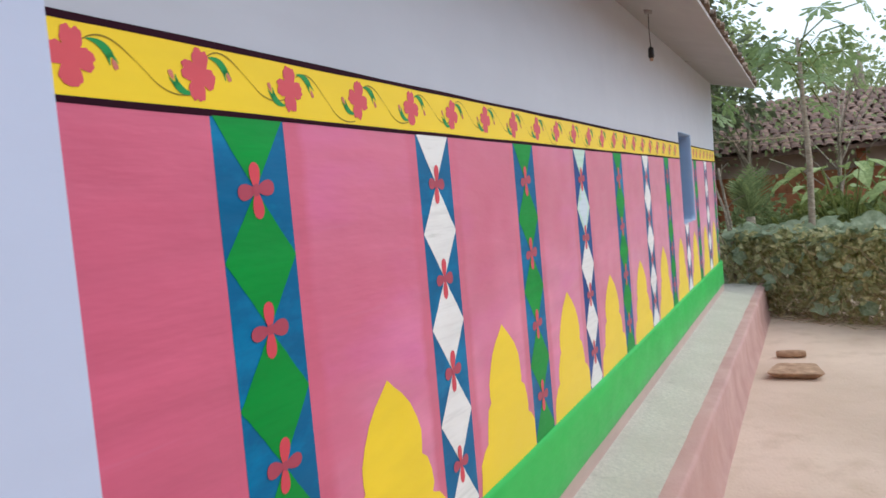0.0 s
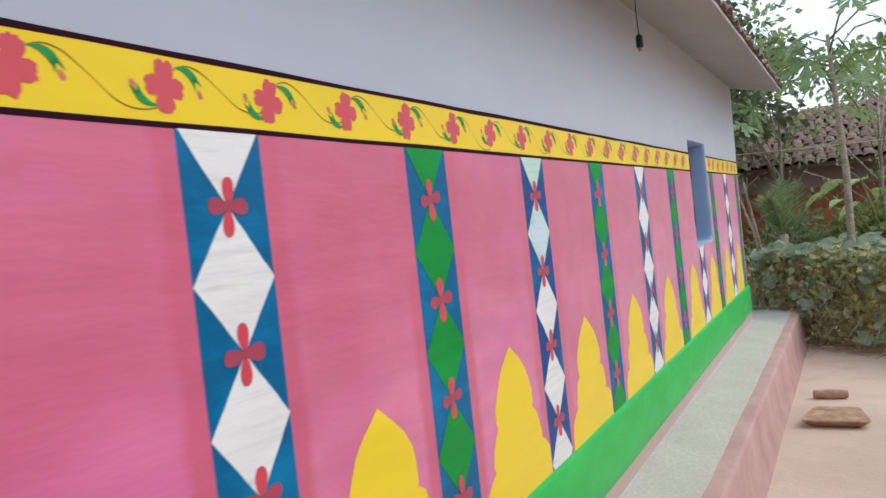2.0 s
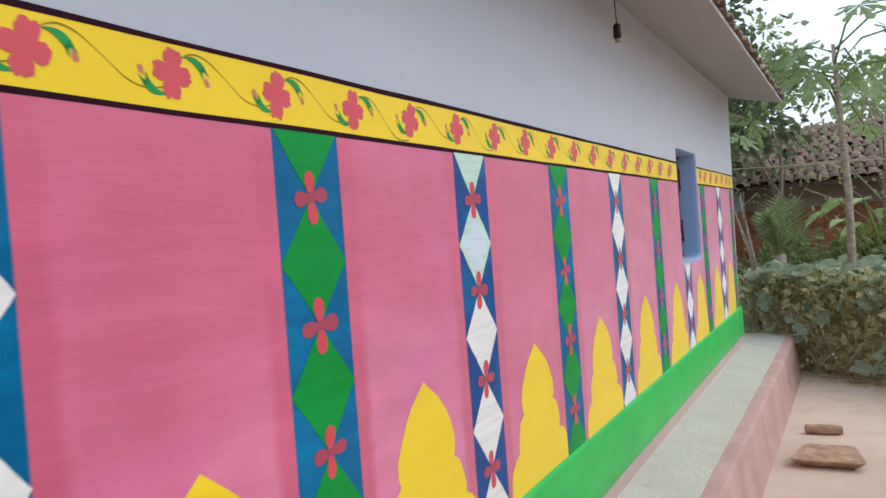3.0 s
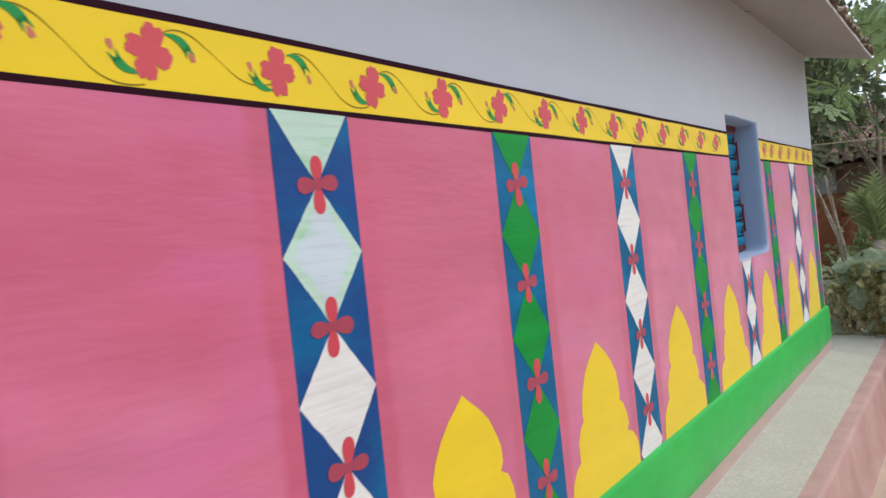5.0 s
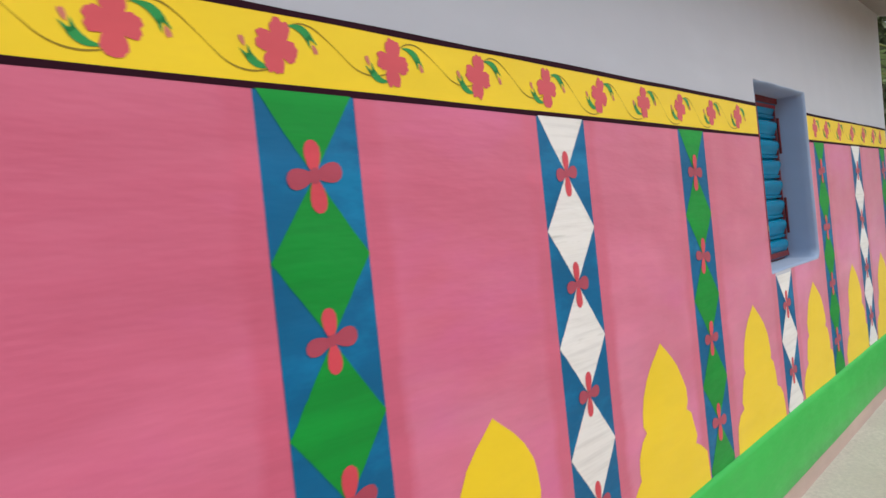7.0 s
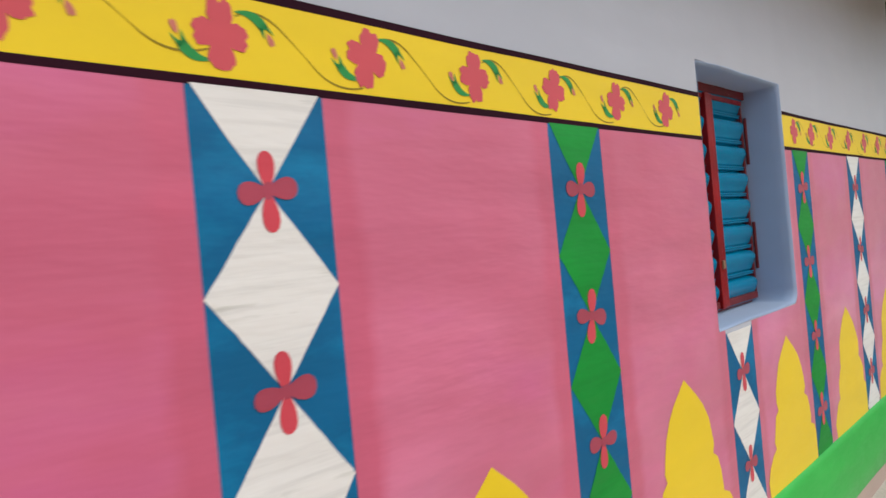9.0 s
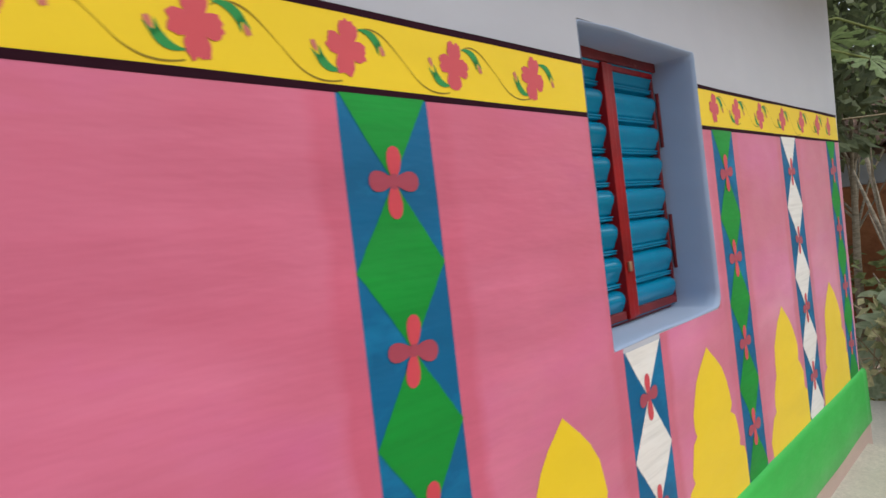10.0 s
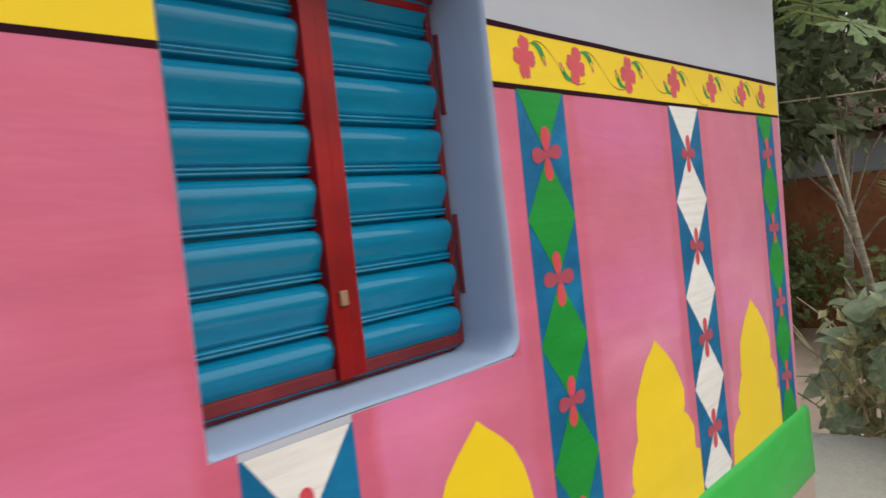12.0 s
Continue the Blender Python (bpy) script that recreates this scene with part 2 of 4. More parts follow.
def leaf_mat(name, a, b, rough=0.5, through_light=0.25):
    m = Mat(name, rough)
    pick = m.mix(0.5, m.random(), m.island())
    col = m.mix(pick, a, b)
    col = m.mix(m.ramp(m.noise(20, 3), 0.4, 0.75), col, shade(b, 1.25))
    m.colour(col)
    tr = m.n.new("ShaderNodeBsdfTranslucent")
    m.l.new(col, tr.inputs["Color"])
    mx = m.n.new("ShaderNodeMixShader")
    mx.inputs[0].default_value = through_light
    m.l.new(m.b.outputs[0], mx.inputs[1])
    m.l.new(tr.outputs[0], mx.inputs[2])
    m.l.new(mx.outputs[0], m.n["Material Output"].inputs["Surface"])
    return m.m


M_GOURD = leaf_mat("grey_green_gourd_leaf", srgb(120, 138, 104), srgb(172, 182, 154), 0.6, 0.45)
M_HEDGE = leaf_mat("hedge_leaf", srgb(152, 160, 116), srgb(218, 208, 164), 0.6, 0.55)
M_PAPAYA = leaf_mat("papaya_leaf", srgb(88, 112, 66), srgb(132, 150, 100), 0.5, 0.4)
M_CANOPY = leaf_mat("canopy_leaf", srgb(94, 114, 74), srgb(156, 168, 116), 0.55, 0.5)
M_DARKLEAF = leaf_mat("dark_canopy_leaf", srgb(62, 72, 52), srgb(102, 110, 80), 0.55, 0.25)
M_BROAD = leaf_mat("broad_pale_leaf", srgb(112, 136, 74), srgb(170, 184, 124), 0.5, 0.4)
M_FROND = leaf_mat("frond_leaf", srgb(98, 114, 58), srgb(150, 156, 94), 0.5, 0.5)


# ---- mesh helpers ----
def link(name, bm, mat, parent=None, label="", smooth=False):
    data = bpy.data.meshes.new(name)
    bm.normal_update()
    bm.to_mesh(data)
    bm.free()
    for m in mat if isinstance(mat, (list, tuple)) else (mat,):
        data.materials.append(m)
    if smooth:
        data.polygons.foreach_set("use_smooth", [True] * len(data.polygons))
    ob = new(name, data)
    ob.parent = parent
    return tagged(ob, label)


def part(name, bm, mat, parent, label="", smooth=False):
    return link(name, bm, mat, parent, label, smooth)


def again(ob, parent, m=None):
    """Another object on the same mesh, as a piece of parent."""
    o = new(ob.name.split(".")[0], ob.data)
    o.parent = parent
    if m is not None:
        o.matrix_basis = m
    return o


def box(x0, x1, y0, y1, z0, z1, bevel=0.0, bm=None):
    own = bm is None
    bm = bm or bmesh.new()
    r = bmesh.ops.create_cube(bm, size=1, matrix=Matrix.Translation(((x0 + x1) / 2, (y0 + y1) / 2, (z0 + z1) / 2)) @ Matrix.Diagonal((x1 - x0, y1 - y0, z1 - z0, 1)))
    if bevel and own:
        bmesh.ops.bevel(bm, geom=bm.edges[:], offset=bevel, segments=2, affect="EDGES", profile=0.6)
    return bm


def tube(points, radii, sides=8, bm=None):
    """A tapered round bar along points."""
    bm = bm or bmesh.new()
    rings = []
    pts = [Vector(p) for p in points]
    for i, p in enumerate(pts):
        d = (pts[min(i + 1, len(pts) - 1)] - pts[max(i - 1, 0)]).normalized()
        u = d.orthogonal().normalized()
        v = d.cross(u)
        r = radii[i] if isinstance(radii, (list, tuple)) else radii
        rings.append([bm.verts.new(p + r * (math.cos(a) * u + math.sin(a) * v)) for a in [2 * math.pi * k / sides for k in range(sides)]])
    for a, b in zip(rings, rings[1:]):
        # match the start of the rings, so that the bar does not twist
        k0 = min(range(sides), key=lambda k: (b[k].co - a[0].co).length)
        b[:] = b[k0:] + b[:k0]
        for k in range(sides):
            bm.faces.new((a[k], a[(k + 1) % sides], b[(k + 1) % sides], b[k]))
    bm.faces.new(rings[0][::-1])
    bm.faces.new(rings[-1])
    return bm


def hand_drawn(outline, step=0.012, wob=0.0016):
    """The outline cut into short lengths that waver as a brush does."""
    out = []
    for (x0, z0), (x1, z1) in zip(outline, outline[1:] + outline[:1]):
        k = max(1, int(math.hypot(x1 - x0, z1 - z0) / step))
        for i in range(k):
            x, z = x0 + (x1 - x0) * i / k, z0 + (z1 - z0) * i / k
            out.append((x + wob * noise.noise((x * 40, z * 40, 2.0)), z + wob * noise.noise((x * 40, z * 40, 7.0)) if i else z))
    return out


def flat(outline, y, bm=None, slot=0):
    """A flat painted shape on the wall, from (x, z) points in order."""
    bm = bm or bmesh.new()
    vs = [bm.verts.new((x, y, z)) for x, z in outline]
    f = bm.faces.new(vs)
    f.normal_update()
    if f.normal.y > 0:
        f.normal_flip()
    f.material_index = slot
    return bm


def strip(xa, xb, z0, z1, y, wob=0.0, n=24, seed=0.0, bm=None, whole=None):
    """An upright band between two edges given as functions of z, with a hand-drawn wobble and UVs across it."""
    bm = bm or bmesh.new()
    uvl = bm.loops.layers.uv.verify()
    rows = []
    for i in range(n + 1):
        z = z0 + (z1 - z0) * i / n
        w = [wob * noise.noise((s + seed, z * 4.0, seed * 3.1)) for s in (0.0, 7.7)]
        rows.append((bm.verts.new((xa(z) + w[0], y, z)), bm.verts.new((xb(z) + w[1], y, z))))
    for i, ((a, b), (d, e)) in enumerate(zip(rows, rows[1:])):
        f = bm.faces.new((a, b, e, d))
        la, lb = whole or (xa, xb)      # the edges of the whole bay, where this is a piece of it
        for loop in f.loops:
            x, _, z = loop.vert.co
            loop[uvl].uv = ((x - la(z)) / (lb(z) - la(z)), (z - Z_GREEN1) / (Z_BAND0 - Z_GREEN1))
    return bm


def level(x0, x1, za, zb, y, wob=0.0, seed=0.0):
    """A level band from x0 to x1, its edges drawn by hand."""
    bm = bmesh.new()
    n = max(4, int((x1 - x0) / 0.09))
    last = None
    for i in range(n + 1):
        x = x0 + (x1 - x0) * i / n
        a = bm.verts.new((x, y, za + wob * noise.noise((x * 3, seed, 0.3))))
        b = bm.verts.new((x, y, zb + wob * noise.noise((x * 3, seed, 5.3))))
        if last:
            bm.faces.new((last[0], a, b, last[1]))
        last = (a, b)
    return bm


# ---- the house ----
Z_LEDGE, Z_GREEN0, Z_GREEN1 = 0.355, 0.474, 0.732
Z_BAND0, Z_BAND1 = 1.791, 1.919
X_LEFT, X_END = -1.052, 6.90
WIN_X0, WIN_X1, WIN_Z0, WIN_Z1 = 4.480, 5.166, 1.272, 2.010
Z_TOP = 2.644


def x_end(z):
    """The far corner of the house, which leans out towards its top."""
    return 6.84 + 0.07 * (z - 0.78) + 0.05 * max(0.0, z - 1.79)


def hollow_wall():
    """The front wall with the window's opening through it, its outer edge rounded by the plaster."""
    bm = bmesh.new()
    def corner(r, cx, cz, a0):
        return [(cx + r * math.cos(a0 + a), cz + r * math.sin(a0 + a)) for a in [math.pi / 2 * k / 5 for k in range(6)]]
    r = 0.006
    hole = (corner(r, WIN_X1 - r, WIN_Z1 - r, 0) + corner(r, WIN_X0 + r, WIN_Z1 - r, math.pi / 2)
            + corner(r, WIN_X0 + r, WIN_Z0 + r, math.pi) + corner(r, WIN_X1 - r, WIN_Z0 + r, 1.5 * math.pi))
    outer = [(X_END + 0.12, Z_TOP), (-4.5, Z_TOP), (-4.5, 0.0), (6.72, 0.0)]
    edges = []
    for loop in (outer, hole):
        vs = [bm.verts.new((x, 0.0, z)) for x, z in loop]
        edges += [bm.edges.new((a, b)) for a, b in zip(vs, vs[1:] + vs[:1])]
    bmesh.ops.triangle_fill(bm, use_beauty=True, edges=edges, normal=(0, -1, 0))
    faces = bm.faces[:]
    ext = bmesh.ops.extrude_face_region(bm, geom=faces)
    for v in ext["geom"]:
        if isinstance(v, bmesh.types.BMVert):
            v.co.y += 0.24
    bmesh.ops.recalc_face_normals(bm, faces=bm.faces[:])
    return bm


wall_front = link("wall_front", hollow_wall(), M_UPPER)
tagged(wall_front, "pale grey limewashed house wall painted with pink bays and striped columns", "wall", kind="structure")

# Reveal: the blue-washed lining of the window's opening, with a soft lip on the wall's face.
bm = bmesh.new()
sections = [(0.003, 0.0005, 0.008), (-0.0012, 0.0005, 0.008), (-0.0010, -0.0015, 0.010), (0.012, -0.006, 0.022), (0.04, -0.007, 0.018), (0.148, -0.008, 0.006)]
loops = []
for y, grow, r in sections:
    x0, x1, z0, z1 = WIN_X0 + 0.0005, WIN_X1 + grow, WIN_Z0 - 0.9 * grow, WIN_Z1 + grow
    ring = []
    big = r + 0.030      # the lower corner at the far side was plastered round
    for cx, cz, a0, r in ((x1 - r, z1 - r, 0, r), (x0 + r, z1 - r, 90, r), (x0 + r, z0 + r, 180, r), (x1 - big, z0 + big, 270, big)):
        ring += [(cx + r * math.cos(radians(a0 + a)), cz + r * math.sin(radians(a0 + a))) for a in range(0, 91, 15)]
        end = {0: (x0, z1), 90: (x0, z0), 180: (x1, z0), 270: (x1, z1)}[a0]
        last = ring[-1]
        ring += [(last[0] + (end[0] - last[0]) * q / 10, last[1] + (end[1] - last[1]) * q / 10) for q in range(1, 10)]
    loops.append([bm.verts.new((x + 0.005 * noise.noise((x * 6, z * 6, 1.5)), y, z + 0.007 * noise.noise((x * 5, z * 5, 9)))) for x, z in ring])
for a, b in zip(loops, loops[1:]):
    for k in range(len(a)):
        bm.faces.new((a[k], a[(k + 1) % len(a)], b[(k + 1) % len(a)], b[k]))
bmesh.ops.recalc_face_normals(bm, faces=bm.faces[:])
R_ = 0.046
arc = [(WIN_X1 - R_ + R_ * math.cos(radians(a)), WIN_Z0 + R_ + R_ * math.sin(radians(a))) for a in range(270, 361, 10)]
part("corner_plaster", flat([(WIN_X1 + 0.002, WIN_Z0 - 0.002)] + [(x + 0.002, z - 0.002) for x, z in arc[::-1]], -0.0011), M_PINK, wall_front)
reveal = part("window_reveal", bm, M_REVEAL, wall_front, "lavender blue limewashed window reveal with rounded corners", True)

# Painted columns: x of the two edges at their head, kind of diamond, height of the head.
COLUMNS = [(-0.754, -0.552, "green"), (0.0, 0.199, "white"), (0.720, 0.928, "green"), (1.462, 1.667, "mint"), (2.201, 2.404, "green"),
           (2.958, 3.168, "white"), (3.731, 3.932, "green"), (4.521, 4.722, "white"), (5.238, 5.420, "green"), (5.955, 6.165, "white"), (6.668, 6.836, "green")]
PITCH, HALF = 0.2600, 0.1310


def lean(i):
    """How a column's edges move with height: only the last one follows the leaning corner."""
    return 0.02 if i == 10 else 0.0


bays = []
left = lambda z: X_LEFT
for i, (xa, xb, kind_) in enumerate(COLUMNS):
    ea = lambda z, x=xa, k=lean(i): x + k * (z - Z_BAND0)
    eb = lambda z, x=xb, k=lean(i): x + k * (z - Z_BAND0)
    bays.append((left, ea))
    left = eb
bays.append((left, lambda z: x_end(z) - 0.002))

# share of the deep pink in each bay, from near to far
DEEP_SHARES = [0.95, 0.1, 0.2, 0.1, 0.4, 0.25, 0.15, 0.4, 0.1, 0.05, 0.05, 0.2]
for i, (ea, eb) in enumerate(bays):
    # the bays round the window are cut to its opening
    if i == 7:
        bm = strip(ea, lambda z: WIN_X0 - 0.001, WIN_Z0 - 0.001, Z_BAND0, -0.001, whole=(ea, eb))
        strip(ea, eb, Z_GREEN1, WIN_Z0 - 0.001, -0.001, bm=bm)
    elif i == 8:
        bm = strip(lambda z: WIN_X1 + 0.001, eb, WIN_Z0 - 0.001, Z_BAND0, -0.001, whole=(ea, eb))
        strip(ea, eb, Z_GREEN1, WIN_Z0 - 0.001, -0.001, bm=bm)
    else:
        bm = strip(ea, eb, Z_GREEN1, Z_BAND0, -0.001)
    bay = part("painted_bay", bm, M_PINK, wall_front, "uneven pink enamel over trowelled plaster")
    bay.color = (1, 1, 1, DEEP_SHARES[i])


def petal(bm, a, size, wide, y, slot):
    pts = []
    for k in range(15):
        t = k / 15 * 2 * math.pi
        # drop shape: narrow at the heart, round at the tip
        s = (1 - math.cos(t)) / 2
        w = math.sin(t) * wide * (0.36 + 0.64 * s ** 0.8)
        u = s * size
        pts.append((u * math.cos(a) - w * math.sin(a), u * math.sin(a) + w * math.cos(a)))
    flat(pts, y, bm, slot)


def flower_mesh(seed):
    bm = bmesh.new()
    rnd = random.Random(seed)
    for k in range(4):
        a = math.pi / 2 * k + rnd.uniform(-0.1, 0.1)
        petal(bm, a, rnd.uniform(0.052, 0.058), rnd.uniform(0.019, 0.023), -0.0002 * (k % 2), 1 if k % 2 == 0 else 0)
    # the four strokes run together at the heart
    flat([(0.011 * math.cos(a) * rnd.uniform(0.8, 1.2), 0.011 * math.sin(a) * rnd.uniform(0.8, 1.2)) for a in [2 * math.pi * q / 12 for q in range(12)]], -0.0004, bm, 1)
    return bm


flowers = []
for k in range(4):
    flowers.append(link("flower", flower_mesh(k), [M_CHERRY, M_DULL], wall_front))
used = 0
for i, (xa, xb, kind_) in enumerate(COLUMNS):
    head = WIN_Z0 - 0.012 if i == 7 else Z_BAND0
    ea = lambda z, x=xa, k=lean(i): x + k * (z - Z_BAND0)
    eb = lambda z, x=xb, k=lean(i): x + k * (z - Z_BAND0)
    col = part("painted_column", strip(ea, eb, Z_GREEN1, head, -0.001, 0.002, 30, i * 2.3),
               M_NAVY if i == 3 else M_BLUE, wall_front, "%s diamonds on a blue painted column" % kind_)
    w = (xb - xa) / 2
    mid = lambda z, x=(xa + xb) / 2, k=lean(i): x + k * (z - Z_BAND0)
    mats = {"green": M_GREEN, "white": M_WHITE, "mint": M_WHITE}
    rnd = random.Random(40 + i)
    # the half diamond at the head
    first = Z_BAND0 - HALF if i != 7 else 1.140
    m = mats[kind_] if kind_ != "mint" else M_MINT
    part("half_diamond", flat([(mid(head) - w * 0.94, head), (mid(head) - w * 0.5, (head + first) / 2), (mid(first), first), (mid(head) + w * 0.47, (head + first) / 2), (mid(head) + w * 0.94, head)], -0.0018), m, col)
    z, k = first, 0
    while z > Z_GREEN1:
        low = z - PITCH
        m = M_MINT if kind_ == "mint" and k == 0 else mats[kind_]
        h = 1 + rnd.uniform(-0.03, 0.03)
        cz = (z + low) / 2 + rnd.uniform(-0.004, 0.004)
        cx = mid(cz)
        pts = [(cx - w, cz), (mid(low) - w * 0.48, (cz + low) / 2), (mid(low), low), (mid(low) + w * 0.5, (cz + low) / 2), (cx + w, cz), (mid(z) + w * 0.5, (cz + z) / 2), (mid(z), z), (mid(z) - w * 0.5, (cz + z) / 2)]
        if low < Z_GREEN1:
            cut = Z_GREEN1
            f = min(1.0, (z - cut) / (z - cz))
            if f < 1:
                pts = [(cx - w * f, cut), (cx + w * f, cut), (cx, z)]
            else:
                g = w * (cut - low) / (cz - low)
                pts = [(cx - w, cz), (cx - g, cut), (cx + g, cut), (cx + w, cz), (cx, z)]
        part("diamond", flat(hand_drawn(pts), -0.0018), m, col)
        if kind_ == "mint" and k == 0:
            inner_ = [(cx + (x - cx) * 0.74, cz + (z_ - cz) * 0.74) for x, z_ in pts]
            part("second_coat", flat(hand_drawn(inner_, 0.008, 0.009), -0.0021), M_PALE, col, "pale blue-white paint brushed over green")
        f = flowers[used % 4]
        o = f if used < 4 else again(f, col)
        o.parent = col
        s = rnd.uniform(0.94, 1.06)
        o.matrix_basis = Matrix.Translation((mid(z), -0.0026, z)) @ Matrix.Rotation(radians(rnd.uniform(-7, 7)), 4, "Y") @ Matrix.Diagonal((s * (0.9 if kind_ == "white" else 1.0), 1, s, 1))
        used += 1
        z, k = low, k + 1

# Yellow temple-shaped spires along the skirting.
SPIRE = [(0.0, 0.0), (0.05, 0.030), (0.10, 0.062), (0.17, 0.096), (0.26, 0.124), (0.34, 0.139), (0.42, 0.142), (0.465, 0.134), (0.50, 0.158), (0.58, 0.178), (0.66, 0.187), (0.705, 0.180), (0.735, 0.214), (0.80, 0.243), (0.88, 0.258), (1.0, 0.262)]
SPIRES = [(-0.255, 1.204), (0.481, 1.203), (1.212, 1.204), (1.950, 1.184), (2.688, 1.179), (3.465, 1.190), (4.233, 1.190), (5.010, 1.184), (5.739, 1.192), (6.445, 1.192)]
for n_, (x, z) in enumerate(SPIRES):
    rnd = random.Random(n_)
    near = [c for c in COLUMNS if c[1] < x][-1][1] if n_ else COLUMNS[0][1]
    far = [c for c in COLUMNS if c[0] > x][0][0]
    far -= 0.02 if n_ == 9 else 0
    hgt = z - Z_GREEN1 + 0.004
    lft = [(max(near + 0.004, x - w_ * rnd.uniform(0.96, 1.03)), z - f * hgt) for f, w_ in SPIRE[1:]]
    rgt = [(min(far - 0.004, x + w_ * rnd.uniform(0.97, 1.04)), z - f * hgt) for f, w_ in SPIRE[1:]]
    bm = bmesh.new()
    top = bm.verts.new((x, -0.0018, z))
    rows = [(bm.verts.new((a[0], -0.0018, a[1])), bm.verts.new((b[0], -0.0018, b[1]))) for a, b in zip(lft, rgt)]
    bm.faces.new((top, rows[0][0], rows[0][1]))
    for p, q in zip(rows, rows[1:]):
        bm.faces.new((p[0], q[0], q[1], p[1]))
    part("painted_spire", bm, M_YELLOW, wall_front, "yellow scalloped spire painted above the skirting")

# The yellow frieze with its dark lines, broken by the window.
for x0, x1 in ((X_LEFT, WIN_X0 - 0.001), (WIN_X1 + 0.001, x_end(1.85) - 0.002)):
    band = part("painted_frieze", level(x0, x1, Z_BAND0 + 0.008, Z_BAND1 - 0.009, -0.001, 0.002), M_YELLOW, wall_front, "yellow frieze with red flowers and green leaves")
    part("dark_line", level(x0, x1, Z_BAND0 - 0.001, Z_BAND0 + 0.0095, -0.0015, 0.002, 3.0), M_BLACK, band)
    part("dark_line", level(x0, x1, Z_BAND1 - 0.0115, Z_BAND1, -0.0015, 0.003, 8.0), M_BLACK, band)


def frieze_flower(seed):
    """Four broad lobes, each with a shallow dent at its tip, and a ragged stencilled rim."""
    rnd = random.Random(seed)
    turn = rnd.uniform(-0.28, -0.05)
    pts = []
    for k in range(96):
        a = 2 * math.pi * k / 96
        off = abs(((a + math.pi / 4) % (math.pi / 2)) - math.pi / 4)      # angle from the lobe's axis
        lobe = max(0.0, 1 - (off / 0.80) ** 2.6)
        dent = 0.09 * math.exp(-(off / 0.10) ** 2)
        r = 0.0425 * (0.48 + 0.54 * lobe - dent) * (1 + 0.035 * math.sin(11 * a + seed) + 0.03 * math.sin(23 * a + 2 * seed))
        r *= 1.04 if int((a + math.pi / 4) / (math.pi / 2)) % 2 else 0.93
        pts.append((r * math.cos(a + turn), r * math.sin(a + turn)))
    bm = bmesh.new()
    mid_ = bm.verts.new((0, 0, 0))
    vs = [bm.verts.new((x, 0, z)) for x, z in pts]
    for a, b in zip(vs, vs[1:] + vs[:1]):
        bm.faces.new((mid_, b, a))
    return bm


def dart_leaf(p0, p1, p2, wide):
    """A curved leaf that widens to its end, where it splits into three points round the bud."""
    line = bend(p0, p1, p2)
    bm = ribbon(line, lambda t: wide * (0.14 + 0.86 * math.sin(math.pi * 0.62 * t) ** 1.2))
    (xa, za), (x, z) = line[-2], line[-1]
    d = math.hypot(x - xa, z - za)
    ux, uz = (x - xa) / d, (z - za) / d
    for side, reach, spread in ((1, 0.014, 0.9), (-1, 0.011, 1.0)):
        nx, nz = -uz * side, ux * side
        flat([(x - ux * 0.006, z - uz * 0.006), (x + nx * wide * 0.9 - ux * 0.006, z + nz * wide * 0.9 - uz * 0.006),
              (x + ux * reach + nx * wide * spread * 1.15, z + uz * reach + nz * wide * spread * 1.15), (x + ux * 0.001 + nx * wide * 0.25, z + uz * 0.001 + nz * wide * 0.25)], 0.0, bm)
    return bm


def bud_shape(x, z, dx, dz, size):
    """A small drop that opens away from the leaf's end."""
    d = math.hypot(dx, dz)
    ux, uz = dx / d, dz / d
    return flat([(x + ux * u * size - uz * w * size, z + uz * u * size + ux * w * size) for u, w in ((-0.2, 0), (0.2, -0.26), (0.7, -0.34), (1.0, -0.22), (0.9, -0.02), (1.05, 0.18), (0.7, 0.32), (0.2, 0.24))], 0.0)


def ribbon(points, wide):
    bm = bmesh.new()
    rows = []
    for i, (x, z) in enumerate(points):
        a, b = points[max(0, i - 1)], points[min(len(points) - 1, i + 1)]
        dx, dz = b[0] - a[0], b[1] - a[1]
        d = math.hypot(dx, dz) or 1
        w = wide(i / (len(points) - 1)) if callable(wide) else wide
        rows.append((bm.verts.new((x - dz / d * w, 0, z + dx / d * w)), bm.verts.new((x + dz / d * w, 0, z - dx / d * w))))
    for (a, b), (d, e) in zip(rows, rows[1:]):
        bm.faces.new((a, b, e, d))
    for f in bm.faces:
        f.normal_update()
        if f.normal.y > 0:
            f.normal_flip()
    return bm


def bend(p0, p1, p2, n=10):
    return [((1 - t) ** 2 * p0[0] + 2 * t * (1 - t) * p1[0] + t * t * p2[0], (1 - t) ** 2 * p0[1] + 2 * t * (1 - t) * p1[1] + t * t * p2[1]) for t in [k / n for k in range(n + 1)]]


vine_line = bend((0.022, 0.028), (0.055, 0.05), (0.092, 0.024)) + bend((0.092, 0.024), (0.125, 0.0), (0.150, -0.022))[1:] + bend((0.150, -0.022), (0.186, -0.048), (0.236, -0.034))[1:]
vine0 = link("vine", ribbon(vine_line, lambda t: 0.0009 + 0.0005 * math.sin(9 * t)), M_VINE)
leaf_r = link("leaf", dart_leaf((0.026, 0.032), (0.056, 0.034), (0.068, 0.012), 0.0078), M_LEAFP)
leaf_l = link("leaf", dart_leaf((-0.016, -0.033), (-0.044, -0.036), (-0.056, -0.015), 0.0075), M_LEAFP)
bud0 = link("bud", bud_shape(-0.060, -0.008, -0.45, 1.0, 0.015), M_BUD)
